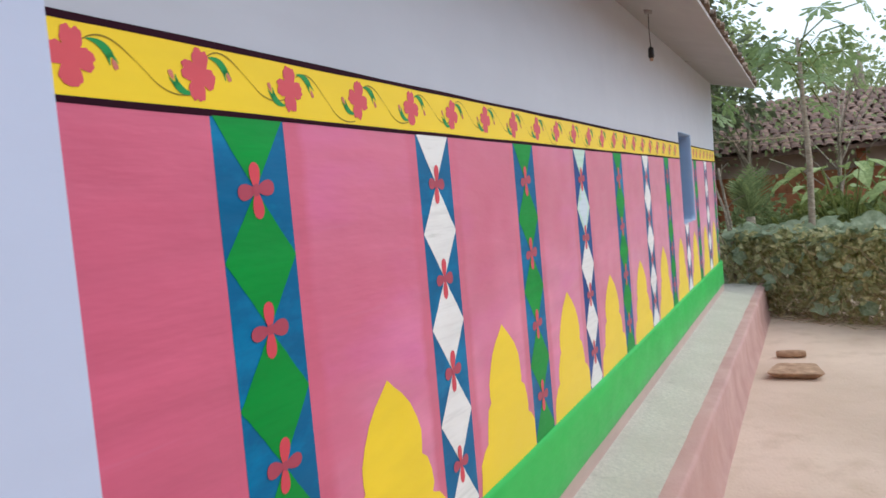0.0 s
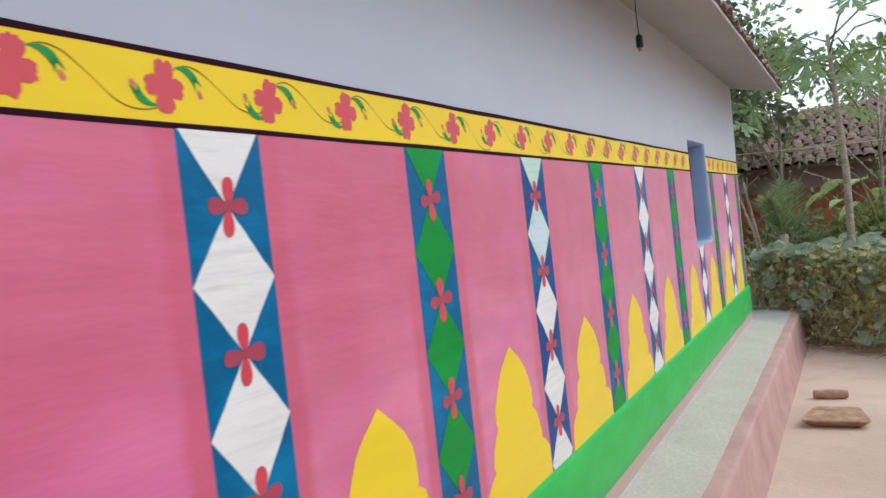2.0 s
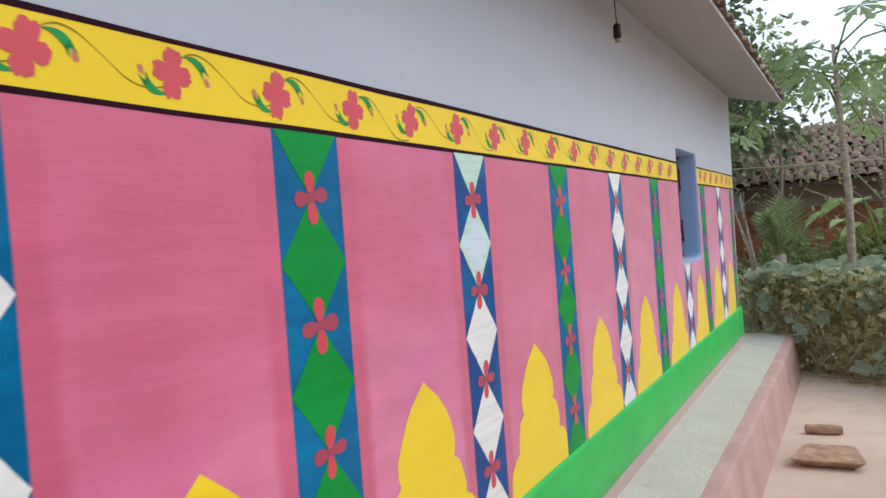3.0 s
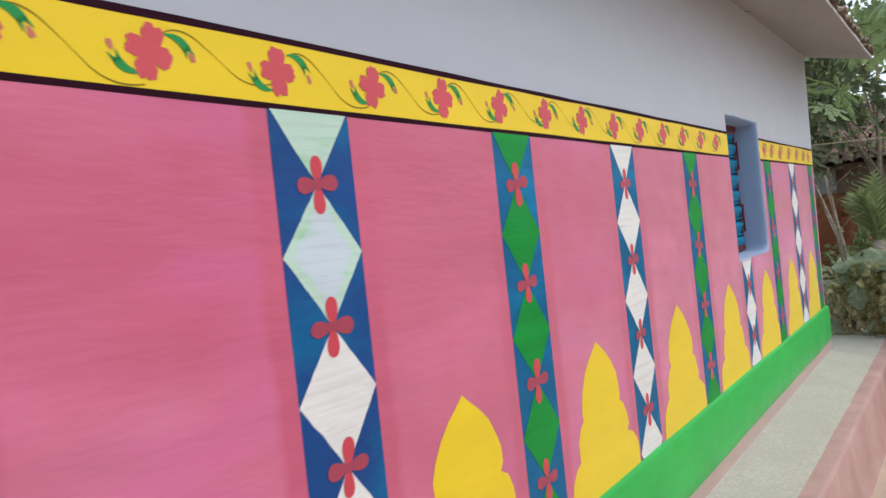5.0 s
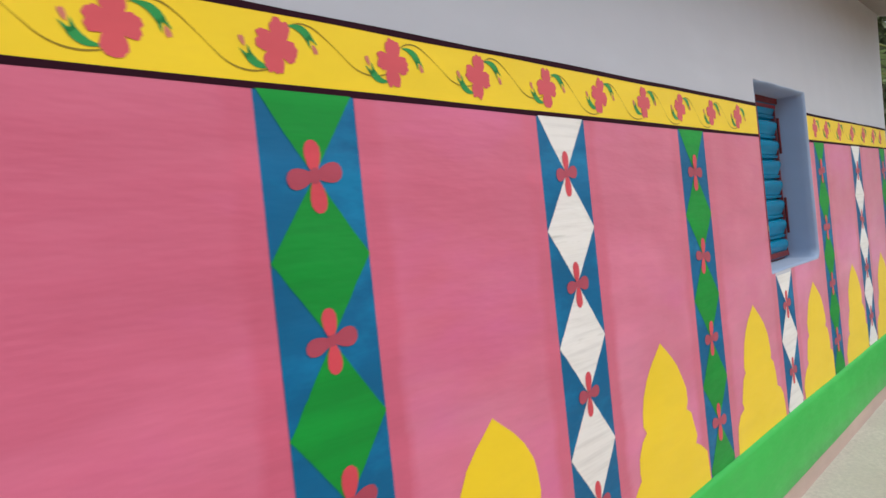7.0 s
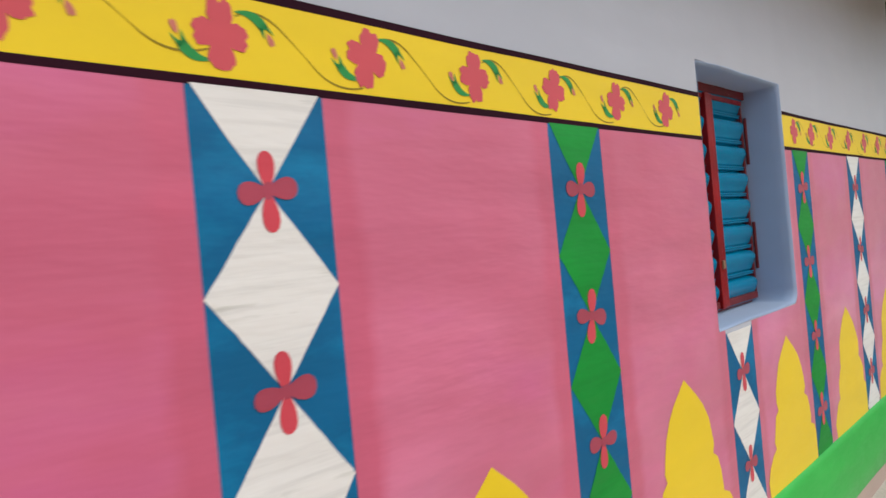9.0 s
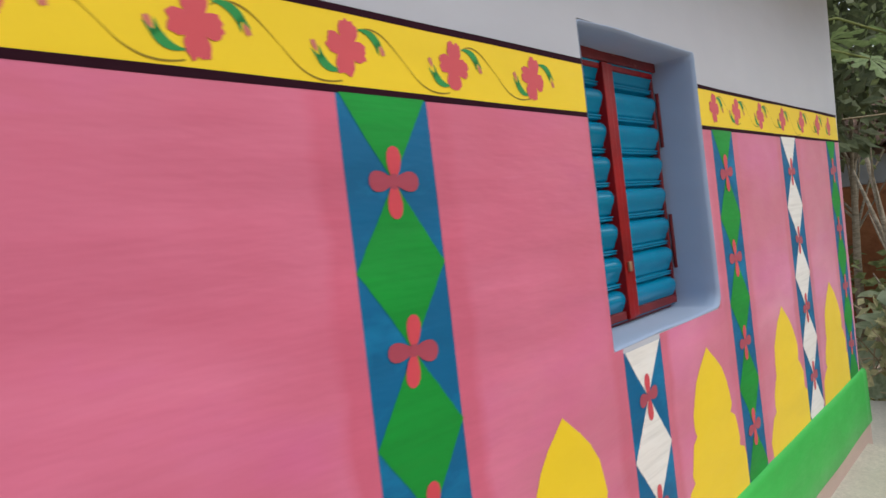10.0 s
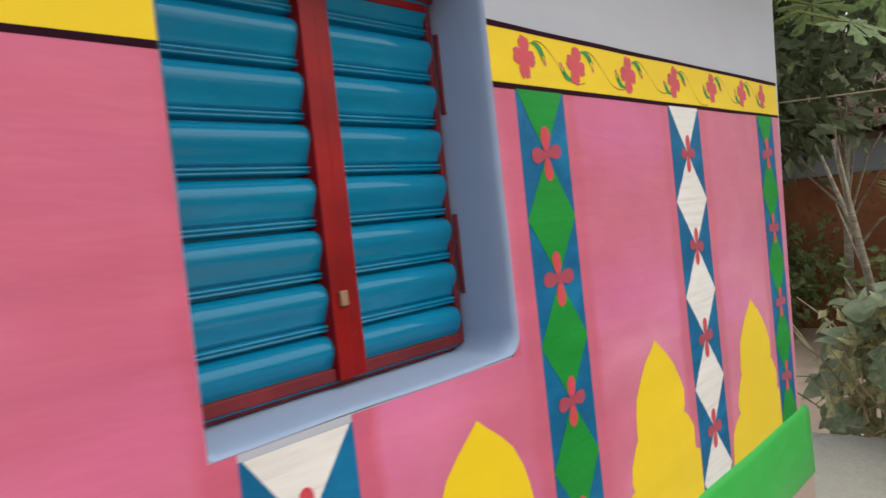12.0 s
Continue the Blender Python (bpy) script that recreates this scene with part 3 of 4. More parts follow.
bud1 = link("bud", bud_shape(0.072, 0.005, 0.45, -1.0, 0.015), M_BUD)
blooms = [link("bloom", frieze_flower(k), M_PETAL) for k in range(4)]
friezes = [o for o in wall_front.children if o.name.startswith("painted_frieze")]
firsts = set()
spots_ = [-1.02 + 0.2520 * i for i in range(22)] + [5.285, 5.484, 5.739, 6.009, 6.287, 6.548, 6.745]
for i, x in enumerate(spots_):
    fr = friezes[0] if x < WIN_X0 else friezes[1]
    rnd = random.Random(i + 70)
    at = Matrix.Translation((x + rnd.uniform(-0.004, 0.004), -0.0018, 1.857 + rnd.uniform(-0.002, 0.002)))
    k = 0.86 if i > 27 else 1.0
    for src in (vine0, leaf_r, leaf_l, bud0, bud1, blooms[i % 4]):
        if src is leaf_l or src is bud0:
            if i in (0, 22):
                continue
        if src in (vine0, leaf_r, bud1) and (x > 6.7 or (src is vine0 and 4.25 < x < 5)):
            continue
        lift = {vine0: 0.0, leaf_r: -0.0002, leaf_l: -0.0002, bud0: -0.0003, bud1: -0.0003}.get(src, -0.0004)
        m = at @ Matrix.Translation((0, lift, 0)) @ Matrix.Rotation(radians(rnd.uniform(-4, 4)), 4, "Y") @ Matrix.Diagonal((k, 1, rnd.uniform(0.95, 1.05), 1))
        if src in firsts:
            again(src, fr, m)
        else:
            firsts.add(src)
            src.parent, src.matrix_basis = fr, m

# Green skirting, a little proud of the wall, over a strip of bare plaster.
bm = bmesh.new()
prof = [(0.0, Z_GREEN1), (-0.010, Z_GREEN1 - 0.004), (-0.016, Z_GREEN1 - 0.02), (-0.018, 0.55), (-0.020, Z_GREEN0 + 0.01), (-0.014, Z_GREEN0), (0.0, Z_GREEN0)]
n = 90
prev = None
for i in range(n + 1):
    x = X_LEFT + (6.905 - X_LEFT) * i / n
    ring = [bm.verts.new((x, y - (0.003 * noise.noise((x * 2, z * 4, 0)) if y else 0), z + 0.004 * noise.noise((x * 2.2, z, 4)))) for y, z in prof]
    if prev:
        for a, b, d, e in zip(prev, prev[1:], ring, ring[1:]):
            bm.faces.new((a, b, e, d))
    prev = ring
bm.faces.new(prev)
bmesh.ops.recalc_face_normals(bm, faces=bm.faces[:])
skirting = link("baseboard", bm, M_SKIRT, None, "", True)
tagged(skirting, "bright green painted plaster skirting along the wall", "skirting", kind="structure")
bm = box(-4.5, 6.90, -0.012, 0.0, Z_LEDGE - 0.01, Z_GREEN0 + 0.004)
tagged(link("wall_base", bm, M_BASE), "dusty pink bare plaster strip under the green skirting", "wall base", kind="structure")

# The plain end of the wall, with a thicker coat of wash.
tagged(link("pilaster", box(-4.5, X_LEFT, -0.006, 0.0, Z_LEDGE, Z_TOP - 0.02, 0.001), M_PILASTER), "pale blue limewashed plain end of the wall", "wall", kind="structure")

# Other walls, which close the house.
tagged(link("wall_east", box(6.70, 6.90, 0.24, 4.5, 0, Z_TOP + 0.05), M_UPPER), "plain limewashed end wall of the house", "wall", kind="structure")
tagged(link("wall_west", box(-4.5, -4.3, 0.24, 4.5, 0, Z_TOP + 0.05), M_UPPER), "plain limewashed end wall of the house", "wall", kind="structure")
tagged(link("wall_north", box(-4.5, 6.90, 4.5, 4.7, 0, Z_TOP - 0.02), M_UPPER), "plain limewashed back wall of the house", "wall", kind="structure")

# Unseen wall, added to block sky from the near end of the house.
tagged(link("wall_wing", box(-3.1, -2.9, -4.5, -0.012, 0, 3.1), M_MUD), "unseen mud-washed wall added to dim the near end of the house wall", "wall", kind="structure")
# Unseen wall, added to cut low sky out of the shutters' reflections.
tagged(link("wall_south", box(-3.1, 5.0, -4.7, -4.5, 0, 2.4), M_MUD), "unseen mud-washed wall added to hide low sky from the shutters", "wall", kind="structure")

# Eave: a plastered soffit that falls outwards, and rows of roof tiles on it.
EAVE_Y, EAVE_Z = -0.445, 2.530
bm = bmesh.new()
n = 60
prev = None
for i in range(n + 1):
    x = -4.7 + (7.10 + 4.7) * i / n
    j = 0.012 * noise.noise((x * 2.5, 0, 0))
    ring = [bm.verts.new(p) for p in ((x, 0.24, Z_TOP + 0.055), (x, 0.0, Z_TOP), (x, EAVE_Y + j, EAVE_Z + j), (x, EAVE_Y + j, EAVE_Z + 0.022 + j), (x, 0.24, Z_TOP + 0.14))]
    if prev:
        for k in range(5):
            bm.faces.new((prev[k], prev[(k + 1) % 5], ring[(k + 1) % 5], ring[k]))
    else:
        bm.faces.new(ring)
    prev = ring
bm.faces.new(prev[::-1])
bmesh.ops.recalc_face_normals(bm, faces=bm.faces[:])
tagged(link("ceiling", bm, M_SOFFIT), "grey plastered underside of the overhanging eave", "eave soffit", kind="structure")
bm = bmesh.new()
RIDGE_Y, RIDGE_Z, BACK_Z = 2.3, 3.35, 2.72
ring = [(0.24, Z_TOP + 0.06), (4.85, BACK_Z - 0.05), (4.85, BACK_Z + 0.03), (RIDGE_Y, RIDGE_Z), (0.24, Z_TOP + 0.135)]
ends = [[bm.verts.new((x, y, z)) for y, z in ring] for x in (-4.7, 7.1)]
for k in range(5):
    bm.faces.new((ends[0][k], ends[0][(k + 1) % 5], ends[1][(k + 1) % 5], ends[1][k]))
bm.faces.new(ends[0])
bm.faces.new(ends[1][::-1])
bmesh.ops.recalc_face_normals(bm, faces=bm.faces[:])
roof = link("roof", bm, M_TILE)
tagged(roof, "old clay-tiled roof with a ragged lower edge", "roof", kind="structure")


def roof_tile_mesh(length=0.30, wide=0.15, high=0.045, thick=0.012):
    """A half-round clay tile, tapering up the slope."""
    bm = bmesh.new()
    rings = []
    for s, k in ((0, 1.0), (length, 0.82)):
        for t in (0, thick):
            rings.append([bm.verts.new((math.cos(a) * (wide / 2 - t) * k, s, math.sin(a) * (high - t) * k)) for a in [math.pi * q / 6 for q in range(7)]])
    o0, i0, o1, i1 = rings
    for a, b, flip in ((o0, o1, 0), (i1, i0, 0), (i0, o0, 0), (o1, i1, 0)):
        for q in range(6):
            bm.faces.new((a[q], a[q + 1], b[q + 1], b[q]))
    for q in (0, 6):
        bm.faces.new((o0[q], o1[q], i1[q], i0[q]))
    bmesh.ops.recalc_face_normals(bm, faces=bm.faces[:])
    return bm


tile0 = part("tile", roof_tile_mesh(0.30, 0.15, 0.034), M_TILE, roof)
first = True
rnd = random.Random(5)
slope = math.atan2(0.15, 0.66)
for row in range(3):
    for i in range(72):
        x = -3.4 + i * 0.146 + rnd.uniform(-0.012, 0.012)
        y = EAVE_Y - 0.012 + row * 0.23 + rnd.uniform(-0.022, 0.012)
        z = EAVE_Z + 0.020 + row * 0.055 + rnd.uniform(0, 0.01)
        m = pose(x, y, z, math.degrees(slope) + rnd.uniform(-3, 3), rnd.uniform(-5, 5), rnd.uniform(-4, 4))
        if first:
            tile0.matrix_basis, first = m, False
        else:
            again(tile0, roof, m)

# the rest of the tiles, up to the ridge and down the back
field = bmesh.new()
for y0, z0, y1, z1, turn in ((0.24, Z_TOP + 0.14, RIDGE_Y, RIDGE_Z + 0.02, 0), (4.85, BACK_Z + 0.03, RIDGE_Y, RIDGE_Z + 0.02, 180)):
    count = int(abs(y1 - y0) / 0.25)
    tilt = math.degrees(math.atan2(z1 - z0, abs(y1 - y0)))
    for row in range(count):
        for i in range(80):
            f = row / count
            m = pose(-4.6 + i * 0.146 + rnd.uniform(-0.01, 0.01), y0 + (y1 - y0) * f, z0 + (z1 - z0) * f + rnd.uniform(0, 0.01), tilt, 0, turn)
            vs = [[field.verts.new(m @ Vector((math.cos(a) * 0.072 * k, s, math.sin(a) * 0.045 * k))) for a in [math.pi * q / 4 for q in range(5)]] for s, k in ((0, 1.0), (0.30, 0.82))]
            for q in range(4):
                field.faces.new((vs[0][q], vs[0][q + 1], vs[1][q + 1], vs[1][q]))
tagged(part("tile_field", field, M_TILE, roof, "rows of old clay tiles"), kind="stuff")

# Plinth: a cement bench with a faded pink edge.
bm = bmesh.new()
prof = [(0.0, 0.408), (-0.14, 0.382), (-0.303, Z_LEDGE), (-0.368, Z_LEDGE - 0.002), (-0.382, Z_LEDGE - 0.008), (-0.388, Z_LEDGE - 0.024), (-0.398, 0.15), (-0.425, 0.02), (-0.44, -0.02)]
X_P0, X_P1 = -4.5, 7.80
n = 110
grid = []
for i in range(n + 1):
    x = X_P0 + (X_P1 - X_P0) * i / n
    row = []
    for k, (y, z) in enumerate(prof):
        z = min(z, Z_LEDGE) if x > 6.86 else z      # level where it leaves the wall
        a = 0.006 * noise.noise((x * 1.7, y * 5, z * 5)) + 0.003 * noise.noise((x * 7, y * 9, z * 9))
        row.append(bm.verts.new((x, y + (a if k == 2 else a * 0.8 if k > 3 else 0), z + (0.5 * a if 0 < k < 5 else 0))))
    grid.append(row)
for a, b in zip(grid, grid[1:]):
    for k in range(len(prof) - 1):
        f = bm.faces.new((a[k], b[k], b[k + 1], a[k + 1]))
        f.material_index = 0 if k < 2 else 1
endf = bm.faces.new([bm.verts.new((X_P1, y, min(z, Z_LEDGE))) for y, z in prof] + [bm.verts.new((X_P1, 0.0, -0.02))])
endf.material_index = 1
# the bench runs on past the house's corner
vs = [bm.verts.new(p) for p in ((6.7, 0.0, Z_LEDGE - 0.003), (X_P1, 0.0, Z_LEDGE - 0.003), (X_P1, 1.6, Z_LEDGE - 0.003), (6.7, 1.6, Z_LEDGE - 0.003))]
bm.faces.new(vs).material_index = 0
vs = [bm.verts.new(p) for p in ((X_P1, 0.0, Z_LEDGE - 0.003), (X_P1, 0.0, -0.02), (X_P1, 1.6, -0.02), (X_P1, 1.6, Z_LEDGE - 0.003))]
bm.faces.new(vs).material_index = 1
bmesh.ops.recalc_face_normals(bm, faces=bm.faces[:])
plinth = link("plinth", bm, [M_CEMENT, M_PLINTH], None, "", True)
tagged(plinth, "cement bench plinth with a faded pink painted edge", "plinth", kind="structure")

# ---- window ----
window = new("window_1")
window.location = (WIN_X0, 0.145, WIN_Z0)
tagged(window, "closed window shutters of blue ribbed sheet in red frames", "window", kind="structure")


def wpart(name, bm, mat, parent, label="", smooth=False):
    bmesh.ops.translate(bm, verts=bm.verts[:], vec=(-WIN_X0, -0.14, -WIN_Z0))
    return part(name, bm, mat, parent, label, smooth)


fx0, fx1, fz0, fz1 = WIN_X0 - 0.018, WIN_X1 + 0.018, WIN_Z0 + 0.010, WIN_Z1 - 0.004
frame_ = wpart("window_frame", box(fx0, fx0 + 0.03, 0.132, 0.20, fz0, fz1, 0.003), M_MAROON, window, "dark red painted window frame")
# the top rail's shade is put into its colour by the maroon
for b in ((fx1 - 0.03, fx1, 0.132, 0.20, fz0, fz1), (fx0 + 0.03, fx1 - 0.03, 0.108, 0.20, fz1 - 0.029, fz1), (fx0 + 0.03, fx1 - 0.03, 0.134, 0.20, fz0, fz0 + 0.012)):
    wpart("rail", box(*b, 0.003), M_MAROON, frame_)


def ribbed(x0, x1, z0, z1, y, count=8):
    """Pressed sheet: rounded ribs with a bead and a deep groove under each."""
    bm = bmesh.new()
    p = (z1 - z0) / count
    shape = [(0.0, 0.024), (0.04, 0.024), (0.05, 0.005), (0.07, 0.0), (0.095, -0.001), (0.115, 0.003), (0.128, 0.003), (0.145, -0.002), (0.17, -0.003), (0.195, 0.0), (0.205, 0.010), (0.222, 0.011), (0.240, 0.004)]
    shape += [(0.240 + 0.735 * k / 12, 0.004 - 0.015 * math.sin(math.pi * (k / 12) ** 1.7) ** 0.8) for k in range(1, 13)]
    pts = [(z0 + (i + u) * p, y + dy) for i in range(count) for u, dy in shape if z0 + (i + u) * p < 1.984]
    last = None
    for z, yy in pts:
        row = [bm.verts.new((x0 + (x1 - x0) * k / 3, yy + 0.0015 * noise.noise((k * 1.3, z * 5, x0)), z)) for k in range(4)]
        if last:
            for k in range(3):
                bm.faces.new((last[k], last[k + 1], row[k + 1], row[k]))
        last = row
    return bm


for name_, x0, x1, stile in (("l", fx0 + 0.032, 4.836, (4.803, 4.836)), ("r", 4.838, fx1 - 0.032, (4.838, 4.870))):
    z0, z1 = fz0 + 0.014, fz1 - 0.032
    y0 = 0.104 if name_ == "l" else 0.109
    shutter = wpart("shutter", ribbed(x0 + 0.012, x1 - 0.012, 1.285, 1.999, 0.124), M_SHEET, window, "ribbed blue enamel shutter panel", True)
    wpart("stile", box(stile[0], stile[1], y0, 0.165, z0, z1, 0.003), M_RED, shutter, "red meeting stile")
    other = (x0, x0 + 0.014) if name_ == "l" else (x1 - 0.014, x1)
    wpart("stile", box(*other, 0.120, 0.165, z0, z1, 0.002), M_MAROON, shutter)
    a, b = (x0 + 0.014, stile[0]) if name_ == "l" else (stile[1], x1 - 0.014)
    wpart("bottom_rail", box(a, b, 0.113, 0.165, z0, z0 + 0.022, 0.003), M_MAROON, shutter, "dull worn maroon rail")
    wpart("top_rail", box(a, b, 0.113, 0.165, z1 - 0.016, z1, 0.003), M_RED, shutter)
    if name_ == "r":
        for hz in (z0 + 0.10, z0 + 0.46):
            wpart("hinge", tube([(x1 + 0.004, 0.113, hz), (x1 + 0.004, 0.113, hz + 0.16)], 0.0055, 8), M_MAROON, shutter, "worn maroon hinge", True)
    else:
        bm = box(4.818, 4.834, 0.097, 0.105, 1.420, 1.446, 0.002)
        wpart("latch", bm, M_METAL, shutter, "small worn brass latch")
# Unseen dark panel, added to close the opening behind the shutters.
tagged(link("window_backing", box(WIN_X0 - 0.02, WIN_X1 + 0.02, 0.218, 0.238, WIN_Z0 - 0.02, WIN_Z1 + 0.02), M_DARK), "unseen dark panel closing the opening behind the shutters", "boards", kind="structure")

# Ragged putty between the right-hand frame and the reveal.
bm = bmesh.new()
last = None
for k in range(70):
    z = WIN_Z0 + 0.012 + k * 0.0103
    a = 0.010 + 0.007 * noise.noise((k * 0.55, 1.0, 0)) + 0.004 * noise.noise((k * 1.7, 3.0, 0))
    row = [bm.verts.new((WIN_X1 - 0.004, 0.1335, z)), bm.verts.new((WIN_X1 - 0.004 - max(0.001, a), 0.1305, z))]
    if last:
        bm.faces.new((last[0], last[1], row[1], row[0]))
    last = row
wpart("putty", bm, M_BASE, window, "ragged pale putty along the frame")

# Lamp holder hanging from the soffit on its flex.
LX, LY = 2.80, -0.13
holder = link("lamp_holder", tube([(LX, LY, 2.402), (LX, LY, 2.392), (LX, LY, 2.345), (LX, LY, 2.338)], [0.008, 0.016, 0.017, 0.013], 14), M_DARK, None, "", True)
tagged(holder, "dark hanging lamp holder on a thin flex under the eave", "lamp holder")
part("socket_rim", tube([(LX, LY, 2.339), (LX, LY, 2.322)], [0.011, 0.010], 12), M_METAL, holder, "pale metal socket rim", True)
part("wire", tube([(LX, LY, 2.400), (LX - 0.003, LY + 0.002, 2.50), (LX, LY, 2.615)], 0.0025, 6), M_DARK, holder, "", True)
part("ceiling_rose", tube([(LX, LY, 2.588), (LX, LY, 2.616)], [0.020, 0.026], 14), M_SOFFIT, holder, "small round plate", True)

# ---- ground ----
bm = bmesh.new()
xs = [-80, -40, -20, -10] + [-8 + 0.4 * i for i in range(56)] + [16, 20, 30, 60, 120]
ys = [-90, -40, -20, -12] + [-8 + 0.4 * i for i in range(38)] + [9, 12, 20, 40, 90]
gv = [[bm.verts.new((x, y, 0.012 * noise.noise((x * 0.8, y * 0.8, 0)) if -8 < x < 14 and -7.6 < y < 6.8 else -0.02)) for y in ys] for x in xs]
for i in range(len(xs) - 1):
    for j in range(len(ys) - 1):
        bm.faces.new((gv[i][j], gv[i + 1][j], gv[i + 1][j + 1], gv[i][j + 1]))
tagged(link("ground", bm, M_EARTH, None, "", True), "pale packed earth yard", "ground", kind="structure")

# Grinding stone: a dressed slab with its roller behind it.
bm = bmesh.new()
rings = []
for z, k in ((0.0, 0.62), (0.022, 0.80), (0.056, 1.0), (0.063, 0.985), (0.061, 0.6)):
    ring = []
    for q in range(28):
        a = 2 * math.pi * q / 28
        ca, sa = math.cos(a), math.sin(a)
        rx = 0.185 * abs(ca) ** 0.2 * (1 if ca > 0 else -1)
        ry = 0.178 * abs(sa) ** 0.2 * (1 if sa > 0 else -1)
        # the far end narrows
        ry *= 1 - 0.20 * (rx / 0.185)
        ring.append(bm.verts.new((rx * k, ry * k, z + 0.004 * noise.noise((rx * 9, ry * 9, z)))))
    rings.append(ring)
for a, b in zip(rings, rings[1:]):
    for q in range(28):
        bm.faces.new((a[q], a[(q + 1) % 28], b[(q + 1) % 28], b[q]))
bm.faces.new(rings[0][::-1])
bm.faces.new(rings[-1])
slab = link("grinding_slab", bm, M_STONE)
slab.matrix_basis = pose(4.75, -0.735, 0.0)
tagged(slab, "brown dressed grinding stone slab on the earth", "grinding stone")
bm = tube([(0, -0.120, 0), (0, -0.115, 0), (0, -0.06, 0), (0, 0, 0), (0, 0.06, 0), (0, 0.115, 0), (0, 0.120, 0)], [0.018, 0.028, 0.034, 0.036, 0.034, 0.029, 0.018], 16)
roller = link("stone_roller", bm, M_STONE, None, "", True)
roller.matrix_basis = pose(5.40, -0.685, 0.034, 0, 0, 3)
tagged(roller, "brown stone grinding roller lying on the earth", "roller")

# ---- the garden beyond the house ----
def gourd_leaf(seed, r=0.1):
    """A broad, cupped leaf with a wavy rim and a notch at its stalk."""
    rnd = random.Random(seed)
    bm = bmesh.new()
    mid_ = bm.verts.new((0, 0, -0.034))
    ring, rim = [], []
    n = 18
    for k in range(n):
        a = 2 * math.pi * (k + 0.5) / n
        cut = 0.55 if k in (0, n - 1) else 1.0
        w = 1 + 0.07 * math.sin(5 * a + seed) + rnd.uniform(-0.04, 0.04)
        ring.append(bm.verts.new((0.55 * r * math.cos(a) * cut, 0.55 * r * math.sin(a) * cut, -0.012 + 0.002 * math.sin(6 * a))))
        rim.append(bm.verts.new((r * w * math.cos(a) * cut, r * w * math.sin(a) * cut, -0.004 + 0.016 * math.sin(3 * a + seed) + rnd.uniform(-0.006, 0.006))))
    for k in range(n):
        j = (k + 1) % n
        bm.faces.new((mid_, ring[k], ring[j]))
        bm.faces.new((ring[k], rim[k], rim[j], ring[j]))
    return bm


def leaf_cloud(points, size, seed, long=1.6, up=0.4):
    """Many small pointed leaves as one mesh, each at its own turn."""
    rnd = np.random.default_rng(seed)
    n = len(points)
    p = np.asarray(points)
    d = rnd.normal(size=(n, 3))
    d[:, 2] -= up
    d /= np.linalg.norm(d, axis=1)[:, None]
    e = np.cross(d, rnd.normal(size=(n, 3)))
    e /= np.linalg.norm(e, axis=1)[:, None]
    nn = np.cross(d, e)
    s = (size * rnd.uniform(0.6, 1.35, n))[:, None]
    tip, side = d * s * long, e * s * 0.5
    fold = nn * s * 0.14
    v = np.stack([p, p + tip * 0.45 + side + fold, p + tip, p + tip * 0.45 - side + fold], 1).reshape(-1, 3)
    f = []
    for i in range(n):
        k = 4 * i
        f += [(k, k + 1, k + 2), (k, k + 2, k + 3)]
    me = bpy.data.meshes.new("leaves")
    me.from_pydata(v.tolist(), [], f)
    return me


def clump_points(centres, per, spread, seed):
    rnd = np.random.default_rng(seed)
    out = []
    for c, k in centres:
        q = rnd.normal(size=(int(per * k), 3)) * np.array(spread) * k ** 0.5
        out.append(np.asarray(c) + q)
    return np.concatenate(out)


def cloud_part(name, me, mat, parent, label="", kind=""):
    me.materials.append(mat)
    ob = new(name, me)
    ob.parent = parent
    return tagged(ob, label, kind=kind)


# Gourd hedge, along a bent line from behind the bench out across the yard.
HEDGE = [(8.55, 0.95), (8.2, 0.35), (8.05, -0.35), (7.65, -0.9), (7.1, -1.55), (6.6, -2.3), (6.2, -3.4), (5.9, -4.6)]


def hedge_at(u):
    k = min(int(u), len(HEDGE) - 2)
    f = u - k
    return Vector((HEDGE[k][0] * (1 - f) + HEDGE[k + 1][0] * f, HEDGE[k][1] * (1 - f) + HEDGE[k + 1][1] * f, 0))


def hedge_top(u):
    """Low and open behind the bench, full height along the yard."""
    return 0.72 + 0.25 * min(1, max(0, u - 0.9)) + 0.05 * math.sin(u * 5.1)


hedge = new("gourd_hedge")
hedge.location = (7.6, -0.9, 0)
tagged(hedge, "tangled hedge of broad grey-green gourd leaves and dry stalks", "hedge")
inv = Matrix.Translation((-7.6, 0.9, 0))
rnd = random.Random(11)
sources = [link("leaf", gourd_leaf(k), M_GOURD, hedge, "", True) for k in range(5)]
placed = 0
